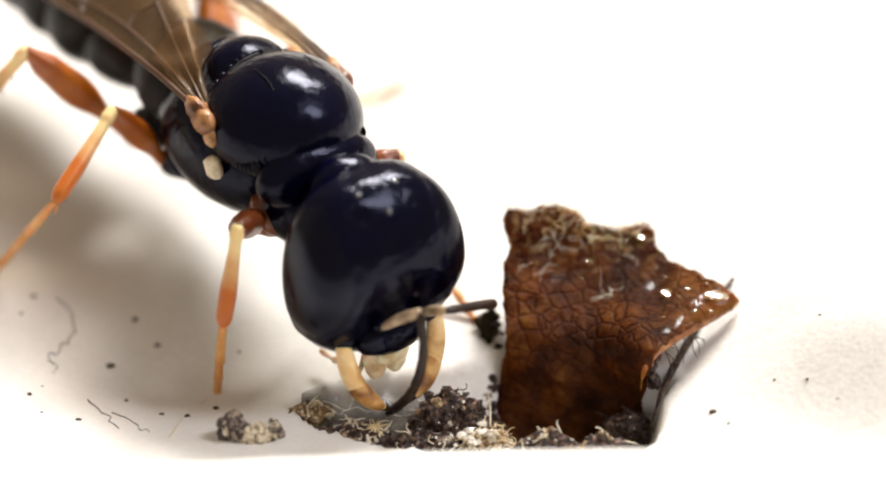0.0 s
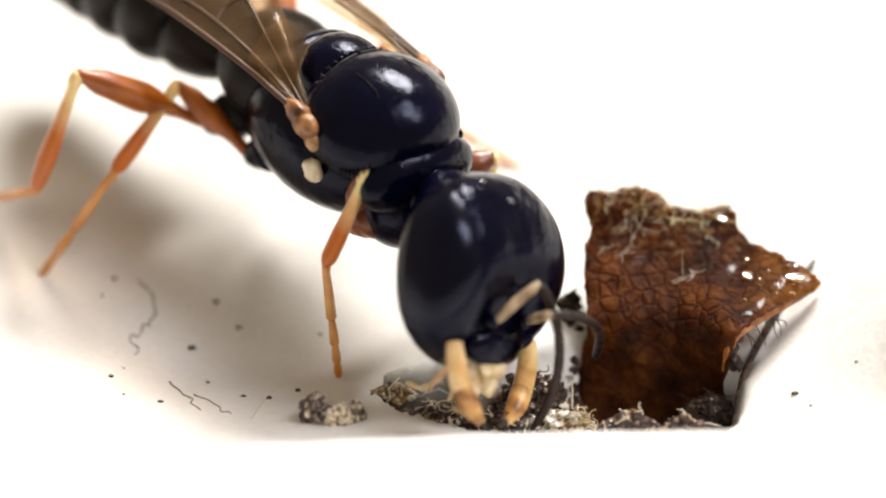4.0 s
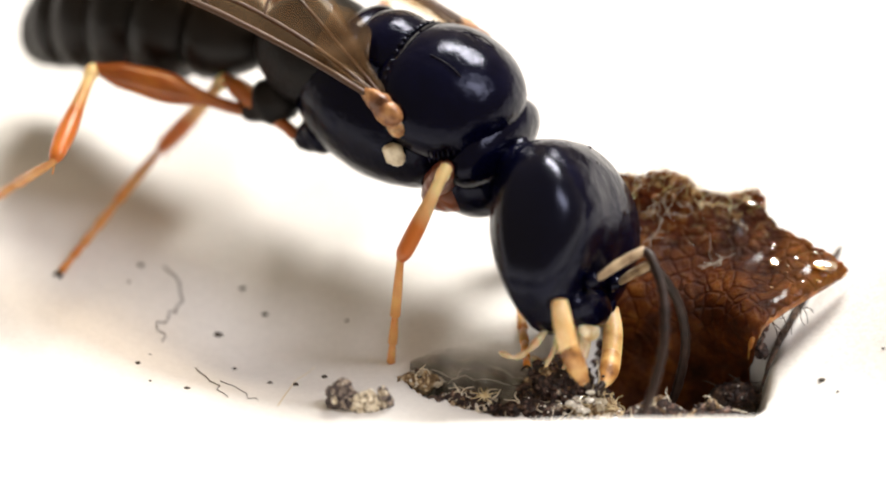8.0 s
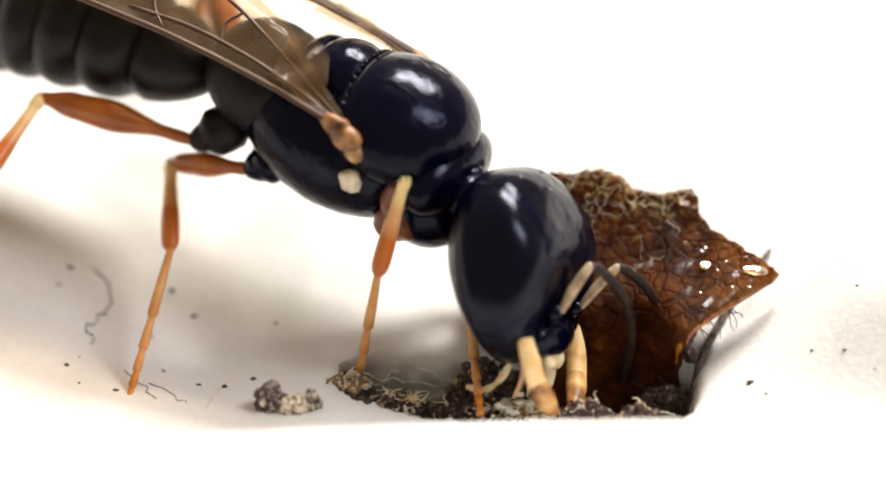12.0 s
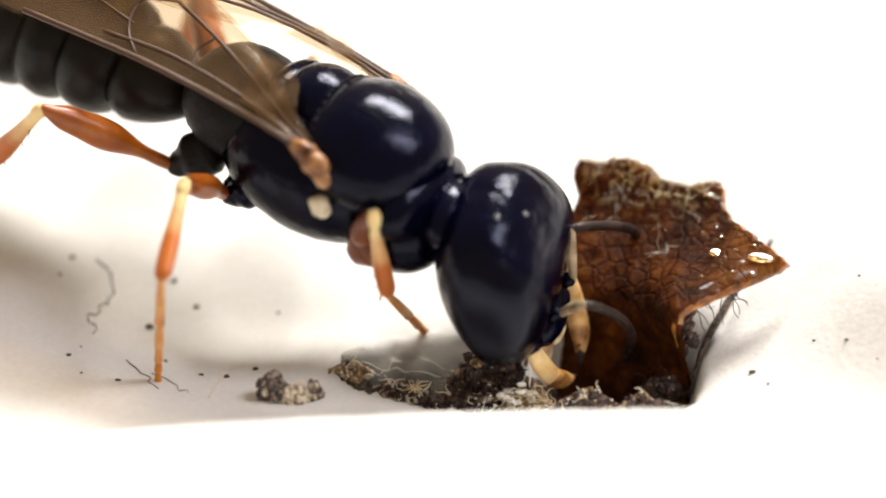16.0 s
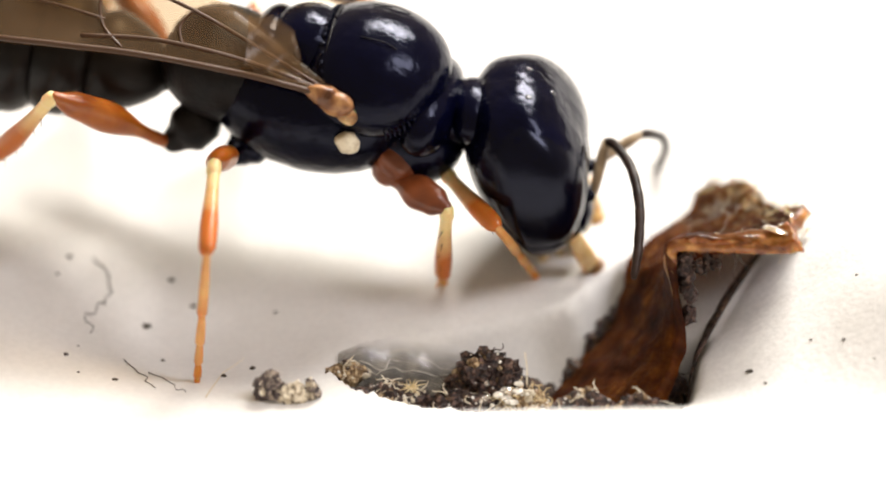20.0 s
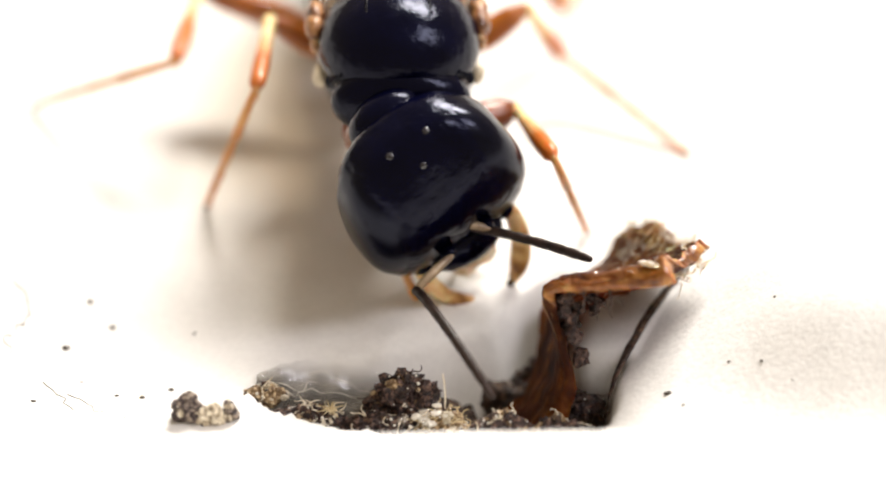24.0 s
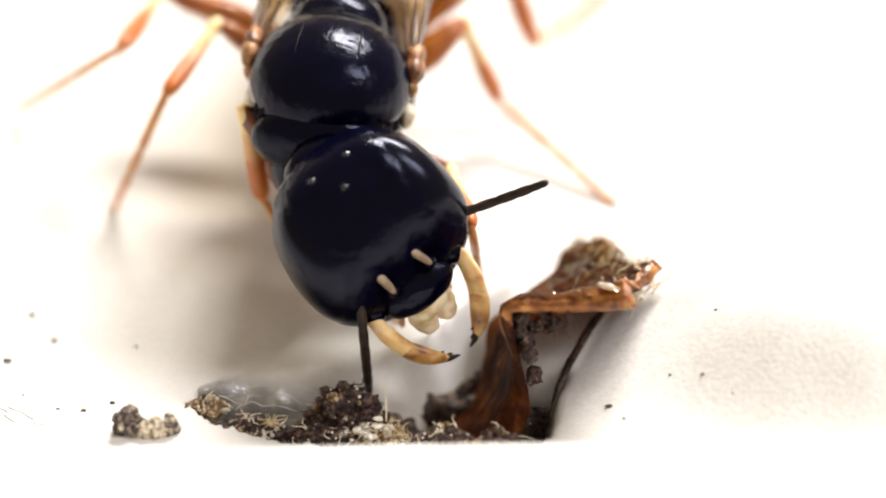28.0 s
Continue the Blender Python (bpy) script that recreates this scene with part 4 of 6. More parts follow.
def build_wings():
    for s in (1, -1):
        nu, nv = 60, 20
        verts = [tuple(wing_point(i / nu, j / nv, s)) for i in range(nu + 1) for j in range(nv + 1)]
        verts += [(x, y, z - 0.04) for x, y, z in verts]
        k = (nu + 1) * (nv + 1)
        top = [(i * (nv + 1) + j, (i + 1) * (nv + 1) + j, (i + 1) * (nv + 1) + j + 1, i * (nv + 1) + j + 1) for i in range(nu) for j in range(nv)]
        wing = link_mesh("forewing", verts, top + [tuple(q + k for q in reversed(f)) for f in top], M_wing, wasp, "smoky translucent folded wing")
        for path, r in (([(0, 0), (0.2, 0), (0.45, 0), (0.62, 0.0), (0.8, 0.02)], 0.028), ([(0, 0.3), (0.2, 0.22), (0.42, 0.2), (0.6, 0.12)], 0.02),
                        ([(0, 0.6), (0.15, 0.55), (0.35, 0.6), (0.55, 0.72)], 0.018), ([(0.36, 0.2), (0.38, 0.4), (0.36, 0.6)], 0.014), ([(0.5, 0.05), (0.56, 0.25), (0.58, 0.5), (0.5, 0.7)], 0.014),
                        ([(0.56, 0.3), (0.7, 0.35), (0.85, 0.45)], 0.013)):
            pts = curve_points([wing_point(u, v, s) for u, v in path], 5)
            link_mesh("vein", *tube(pts, [r] * len(pts), 6), M_vein, wing)
        # crumpled hind wing over the side of the thorax
        hv = []
        for i in range(17):
            for j in range(9):
                u, v = i / 16, j / 8
                p = Vector((0.02 - 0.62 * u - 0.1 * v, (-0.72 + 0.42 * v * min(1, u * 2.4 + 0.2)), 0.42 + 0.18 * u + 0.32 * v * (1 - 0.3 * u) * min(1, u * 2.4 + 0.2) + 0.03 * math.sin(11 * u + 7 * v)))
                hv.append((p.x, p.y * s, p.z))
        hv += [(x, y, z - 0.04) for x, y, z in hv]
        hf = [(i * 9 + j, (i + 1) * 9 + j, (i + 1) * 9 + j + 1, i * 9 + j + 1) for i in range(16) for j in range(8)]
        link_mesh("hindwing", hv, hf + [tuple(q + 153 for q in reversed(f)) for f in hf], M_wing, wasp)


FEELERS = {}
build_thorax()
head = build_head()
gaster = build_gaster()
LEGS = build_legs()
build_wings()

# ---- crumbs, clods and fibres ----


def clump(name, at, size, n, mats, seed, label, category, grain=(0.02, 0.055), beads=0, hairs=0, hair=None):
    """A heap of stuck crumbs as one thing with its crumbs, beads and hairs as parts."""
    rnd = random.Random(seed)
    top = new(name)
    top.location = Vector(at) * U
    tagged(top, label, category)

    def spot():
        a, q = rnd.uniform(0, 6.3), rnd.random() ** 0.6
        x, y = q * math.cos(a), q * math.sin(a)
        return Vector((x * size[0], y * size[1], size[2] * (1 - q ** 1.6) * rnd.uniform(0.6, 1.05)))
    core = lumpy(ball((0, 0, 0), (size[0] * 0.9, size[1] * 0.9, size[2] * 0.85), 30, 20), size[2] * 0.3, 0.08, seed)
    link_mesh("core", *core, mats[0], top, smooth=False)
    for k in range(n):
        r = rnd.uniform(*grain)
        shape = lumpy(ball(spot(), (r * rnd.uniform(0.6, 1.5), r * rnd.uniform(0.6, 1.2), r * rnd.uniform(0.6, 1.3)), 12, 8), r * 0.7, r * 0.8, seed + k)
        link_mesh("crumb", *shape, rnd.choice(mats), top, smooth=False)
    # pale beads that stand in for glints among the crumbs
    for k in range(beads):
        r = rnd.uniform(0.006, 0.016)
        link_mesh("bead", *lumpy(ball(spot() * 1.08, (r, r, r), 10, 7), r * 0.3, r, k), M_glint, top)
    for k in range(hairs):
        a, pts = rnd.uniform(0, 6.3), [spot()]
        for q in range(4):
            a += rnd.uniform(-0.9, 0.9)
            pts.append(pts[-1] + Vector((0.045 * math.cos(a), rnd.uniform(-0.03, 0.03), 0.04 * abs(math.sin(a)) - 0.005)))
        pts = curve_points(pts, 3)
        link_mesh("hair", *tube(pts, [0.0075 - 0.004 * q / len(pts) for q in range(len(pts))], 5), hair or M_fibre, top)
    return top


clump("soil_clod", (0.38, -1.60, -0.36), (0.36, 0.26, 0.46), 130, [M_clod, M_clod, M_clod, M_soil, M_tan_crumb], 11, "dark spiky crumbly soil clod in the hole", "soil clod", (0.018, 0.05), 40, 30, M_dark_fibre)
clump("soil_clod", (0.15, -1.88, -0.34), (0.36, 0.16, 0.2), 70, [M_clod, M_soil, M_clod], 19, "purplish dark crumbs in front of the clod", "soil clod", (0.015, 0.045), 26, 12, M_fibre)
clump("soil_clod", (-0.48, -1.84, -0.24), (0.36, 0.13, 0.17), 80, [M_clod, M_tan_crumb, M_clod, M_pith], 12, "dark glinting crumbs along the hole's lip", "soil clod", (0.012, 0.034), 40, 12, M_fibre)
clump("soil_clod", (0.72, -1.93, -0.30), (0.25, 0.14, 0.24), 64, [M_tan_crumb, M_tan_crumb, M_clod, M_pith], 13, "tan and brown crumbs with curled fibres", "soil clod", (0.015, 0.042), 20, 30, M_yellow_fibre)
clump("soil_clod", (1.5, -1.98, -0.70), (0.6, 0.18, 0.26), 80, [M_soil, M_tan_crumb, M_clod], 14, "brown crumbs under the leaf shard", "soil clod", (0.02, 0.05), 20, 12, M_fibre)
clump("soil_clod", (1.22, -2.1, -0.14), (0.28, 0.1, 0.2), 60, [M_clod, M_tan_crumb, M_clod], 24, "brown glinting crumbs heaped against the leaf shard", "soil clod", (0.014, 0.036), 30, 8, M_fibre)
clump("soil_clod", (1.7, -2.12, -0.17), (0.26, 0.1, 0.19), 50, [M_clod, M_soil, M_tan_crumb], 25, "dark reddish crumbs heaped against the leaf shard", "soil clod", (0.014, 0.036), 24, 6, M_fibre)
clump("soil_clod", (1.94, -1.5, -0.38), (0.2, 0.15, 0.14), 46, [M_clod, M_soil, M_clod], 27, "dark crumbs in the corner behind the leaf shard", "soil clod", (0.016, 0.04), 10, 8, M_dark_fibre)
clump("soil_clod", (-0.84, -1.60, -0.16), (0.2, 0.1, 0.13), 44, [M_tan_crumb, M_pith, M_clod], 17, "pale and dark crumbs at the hole's edge", "soil clod", (0.012, 0.032), 24, 4, M_fibre)
clump("grit_crumb", (-1.52, -2.06, 0.0), (0.14, 0.1, 0.25), 44, [M_grit, M_grit, M_stone, M_grit], 15, "dark speckled grit crumb on the card", "crumb", (0.015, 0.04), 4)
clump("pith_crumb", (-1.30, -2.12, 0.0), (0.15, 0.08, 0.15), 34, [M_stone, M_pith, M_stone], 16, "cream pith crumb specked with dirt", "crumb", (0.015, 0.04))
clump("grit_crumb", (-1.15, -2.10, 0.02), (0.08, 0.06, 0.16), 26, [M_grit, M_grit, M_stone], 18, "small dark spiky grit crumb on the card", "crumb", (0.012, 0.03), 2)


def thread(name, pts, r, mat, label, category, group=""):
    p = curve_points(pts, 4)
    base = Vector(p[0])
    ob = link_mesh(name, *tube([q - base for q in p], [r * (1 - 0.4 * k / len(p)) for k in range(len(p))], 6), mat)
    ob.location = base * U
    return tagged(ob, label, category, group)


def on_card(x, y, lift=0.0):
    return (x, y, ground_height(x, y) + lift)


# cracks and hairs lying on the card
rnd = random.Random(33)
for name, line, r, mat, label in (
        ("crack_thread", [(-3.1, -0.12), (-2.98, -0.28), (-2.94, -0.45), (-2.98, -0.6), (-3.08, -0.7), (-3.13, -0.85), (-3.05, -1.1)], 0.006, M_fleck, "crooked dark hair lying on the card"),
        ("crack_thread", [(-2.78, -1.34), (-2.65, -1.58), (-2.58, -1.75), (-2.43, -1.97)], 0.005, M_fleck, "thin dark hair lying on the card"),
        ("straw", [(-2.07, -2.05), (-1.92, -1.53), (-1.67, -1.11)], 0.007, M_fibre, "pale bent straw fibre lying on the card"),
        ("crack_thread", [(-2.6, -1.55), (-2.45, -1.7), (-2.3, -1.9), (-2.22, -2.0)], 0.004, M_fleck, "fine dark hair lying on the card")):
    rows, bend = [], 0.0 if name == "straw" else 0.035
    for (ax, ay), (bx, by) in zip(line, line[1:]):
        for q in range(3):
            rows.append(on_card(ax + (bx - ax) * q / 3 + rnd.uniform(-bend, bend), ay + (by - ay) * q / 3 + rnd.uniform(-bend, bend), 0.006))
    thread(name, rows, r, mat, label, "fibre")

# thin dark strip added as the bank lip's brown edge and shaded gap
lip = [Vector((2.9, -0.2, 0.2)), Vector((2.72, -0.48, 0.12)), Vector((2.53, -0.82, 0.05)), Vector((2.37, -1.18, -0.02)), Vector((2.24, -1.52, -0.1)), Vector((2.16, -1.78, -0.3))]
lip = curve_points(lip, 6)
lip = [p + Vector((-0.03, 0, 0.03)) for p in lip]
base = lip[3]
sliver = link_mesh("lip_shade_sliver", *lumpy(tube([p - base for p in lip], [0.012 + 0.05 * math.sin(math.pi * min(1.0, 0.12 + k / len(lip))) for k in range(len(lip))], 10, 0.45), 0.03, 0.12, 6), M_soil)
sliver.location = base * U
tagged(sliver, "thin dark strip for the hole lip's brown edge and shaded gap", "leaf")

# dark flecks
rnd = random.Random(21)
spots = [(-1.67, -1.48, 0.026), (-2.61, -0.8, 0.028), (-3.31, -1.4, 0.022), (-2.87, -1.78, 0.018), (-1.92, -1.62, 0.02), (2.68, -1.92, 0.024), (-2.2, -0.55, 0.02), (-2.4, -0.3, 0.022), (-3.3, -0.1, 0.02)]
spots += [(rnd.uniform(-3.9, -0.9), rnd.uniform(-1.7, 0.3), rnd.uniform(0.008, 0.018)) for k in range(6)] + [(rnd.uniform(2.4, 4.6), rnd.uniform(-2.2, 0.4), rnd.uniform(0.008, 0.015)) for k in range(7)]
for k, (x, y, r) in enumerate(spots):
    ob = link_mesh("fleck", *lumpy(ball((0, 0, 0), (r * rnd.uniform(0.9, 1.6), r, r * 0.6), 10, 7), r * 0.4, r, k), M_fleck, smooth=False)
    ob.location = Vector(on_card(x, y, r * 0.2)) * U
    tagged(ob, "tiny dark fleck of dirt on the card", "fleck", "flecks on the card")

# loose hairs in the hole
for k in range(16):
    x, y = rnd.uniform(-0.6, 1.1), rnd.uniform(-2.08, -1.78)
    z = -0.34 + 0.1 * rnd.random() - 0.1 * abs(x)
    a, pts = rnd.uniform(0, 6.3), [Vector((x, y, z))]
    for q in range(4):
        a += rnd.uniform(-1.0, 1.0)
        pts.append(pts[-1] + Vector((0.07 * math.cos(a), rnd.uniform(-0.04, 0.04), 0.065 * math.sin(a) + 0.02)))
    thread("fibre", pts, rnd.uniform(0.004, 0.007), M_fibre if k % 3 else M_dark_fibre, "curled pale plant fibre in the soil" if k % 3 else "curled dark plant fibre in the soil", "fibre", "fibres in the hole")
thread("stalk", [(0.73, -1.9, -0.1), (0.735, -1.9, 0.12), (0.715, -1.9, 0.32)], 0.008, M_fibre, "upright pale thin stalk in the soil", "fibre")

# clear grains, and opaque pale ones put in as glints, in the soil
for k in range(46):
    near = k < 22
    x, y = (rnd.gauss(0.62, 0.13), rnd.gauss(-1.98, 0.05)) if near else (rnd.uniform(-0.85, 1.9), rnd.gauss(-1.98, 0.06))
    z = (-0.12 if near else -0.26 - 0.3 * step(0.8, 1.4, x)) + rnd.uniform(-0.03, 0.1)
    r = rnd.uniform(0.014, 0.034) if near else rnd.uniform(0.008, 0.02)
    ob = link_mesh("grain", *lumpy(ball((0, 0, 0), (r * rnd.uniform(0.8, 1.8), r, r * rnd.uniform(0.5, 1.1)), 7, 5), r * 0.5, r, k), M_clear if k % 2 else M_glint, smooth=False)
    ob.location = Vector((x, y, z)) * U
    tagged(ob, "clear resin or pale glint grain in the soil", "grain", "grains in the hole")

# straw-coloured tuft of stiff hairs
tuft = new("straw_tuft")
tuft.location = Vector((-0.27, -1.88, -0.08)) * U
tagged(tuft, "star-like tuft of stiff yellow hairs in the soil", "plant tuft")
for k in range(13):
    a = k * 0.49 + rnd.uniform(-0.2, 0.2)
    n = rnd.uniform(0.06, 0.15)
    link_mesh("hair", *tube([(0, 0, 0), (n * 0.5 * math.cos(a), -0.03, n * 0.42 * math.sin(a) + 0.015), (n * math.cos(a), -0.02, n * 0.75 * math.sin(a))], [0.008, 0.006, 0.003], 6), M_yellow_fibre, tuft)

# glossy olive film lining the back of the hole
fv = []
for i in range(41):
    for j in range(17):
        u, v = i / 40, j / 16
        x = -0.92 + 1.5 * u
        y = -1.52 + (v - 0.5) * 0.74 * math.sin(math.pi * (0.03 + 0.94 * u)) ** 0.6 + 0.03 * noise.noise(Vector((x * 6, 0, 4)))
        z = ground_height(x, y) + 0.03 + 0.1 * math.sin(math.pi * u) * math.sin(math.pi * v) + 0.06 * noise.noise(Vector((x * 5, y * 8, 1))) * math.sin(v * 3.0) + 0.035 * noise.noise(Vector((x * 13, y * 15, 3))) * math.sin(v * 3.0)
        fv.append((x, y, z))
k0 = len(fv)
fv += [(x, y + 0.006, z - 0.012) for x, y, z in fv]
ff = [(i * 17 + j, (i + 1) * 17 + j, (i + 1) * 17 + j + 1, i * 17 + j + 1) for i in range(40) for j in range(16)]
film = link_mesh("olive_film", fv, ff + [tuple(q + k0 for q in reversed(f)) for f in ff], M_film)
tagged(film, "crumpled glossy olive film lining the hole", "film")
# thin pale tubes laid on the film as painted glints
for i0, j0, di, dj, n in ((5, 9, 2, 0, 14), (12, 12, 2, -0.25, 10), (3, 6, 1, 0.4, 12)):
    pts = [Vector(fv[min(40, int(i0 + di * q)) * 17 + min(16, max(0, round(j0 + dj * q)))]) + Vector((0, 0, 0.006)) for q in range(n)]
    pts = curve_points(pts, 2)
    link_mesh("glint_crease", *tube(pts, [0.0035 + 0.002 * math.sin(q * 0.9) for q in range(len(pts))], 6), M_glint, film, "bright fold of the film")

# ---- movement ----
BODY = [(0, -1.35, 0.33, 1.58, -55.44, -1.79, -6.98), (1, -1.56, -0.03, 1.58, -62.98, -1.98, -9.11), (2, -1.72, -0.06, 1.58, -63.74, 1.78, -7.86), 
    (3, -1.41, 0.06, 1.58, -55.97, 4.04, -8.28), (6, -1.07, 0.2, 1.58, -40.48, 6.05, -5.55), (7, -1.14, 0.18, 1.58, -36.7, 5, -4.98), 
    (8, -1, 0.28, 1.58, -34.09, 10.68, -5.19), (9, -0.77, 0.34, 1.58, -37.44, 8.58, -14.87), (9.5, -0.61, 0.17, 1.58, -37.4, 12.38, -12.14), 
    (10, -0.61, 0.15, 1.58, -37.33, 11.92, -11.04), (11, -0.71, -0.13, 1.58, -31.51, 13.61, -7.14), (14, -0.96, -0.01, 1.58, -35.45, 7.73, -14.48), 
    (15, -1.07, -0.18, 1.58, -33.65, 6.66, -11.8), (16, -1.03, -0.62, 1.58, -34.99, 10.02, -7.77), (17, -1.12, -0.6, 1.58, -32.52, 10.05, -4.99), 
    (18, -1.07, -0.41, 1.58, -25.52, 14.21, -2.64), (19, -1.03, 0.21, 1.58, -22.81, 12.83, -6.4), (20, -1.06, 0.3, 1.58, -13.4, 7.32, -2.72), 
    (21, -1.11, 0.04, 1.58, -9.28, 11.38, 0.43), (23.5, -0.05, 1.53, 1.58, -69.64, 1.2, 2.55), (24, 0.31, 1.21, 1.58, -87.95, -3.29, 0.44), 
    (25, 0.3, 1.33, 1.58, -91.23, 4.11, -0.8), (26, 0.3, 1.28, 1.58, -87.04, 7.75, 5.04), (27, 0.26, 1.04, 1.58, -94.18, 6.63, 0.26), 
    (28, 0.29, 0.95, 1.58, -97.99, 3.35, -1.46)]
HEADS = [(0, -56.2, -7.9, -2, 0.046, 0.047, 0.061), (1, -54.6, -32.2, -14.7, 0.036, -0.005, -0.002), (2, -49.4, -32.5, -12.4, 0.011, 0.004, 0.006), (3, -48, -20.3, -22.7, 0.107, 0.002, 0.005), 
    (6, -18, -18.5, -38.9, -0.053, -0.054, -0.07), (7, -17.9, -15.3, -34.7, -0.032, -0.041, -0.051), (8, -22.2, -18.8, -39.1, -0.011, -0.049, -0.062), (9, -18.9, -7, -29.2, -0.017, -0.019, -0.025), 
    (10, -15.9, -8.9, -36.6, -0.046, -0.074, -0.091), (11, -23.2, -19.2, -31, -0.049, -0.072, -0.089), (14, -10.2, -9.1, -28.3, 0.017, 0.016, 0.03), (15, -1.6, -12.1, -33.4, 0.054, -0.028, -0.039), 
    (16, -18.1, -11.1, 10.9, -0.018, 0.014, 0.022), (17, -16, -14.6, 10.1, 0.008, 0.02, 0.035), (18, -17.2, -16.9, 15.6, 0.014, 0.005, 0.013), (19, -5.4, -20.8, -6.2, 0.004, -0.01, -0.011), 
    (20, -1.7, -14, 2.3, 0.047, 0.027, 0.034), (21, -36.1, -17.8, 22.4, 0.017, 0.072, 0.082), (23.5, -68, -1, 27, -0.15, 0.02, 0.01), (24, -61.5, 2.4, 24.2, -0.16, 0.034, 0.034), 
    (25, -71.8, -10.8, 29.8, 0.009, 0.006, 0.004), (26, -71, -10, 26.8, -0.052, 0.019, 0.028), (27, -67.7, -15.1, 28.8, 0.01, 0.002, 0), (28, -70.1, -18.4, 27.8, 0.04, 0.017, 0.015)]
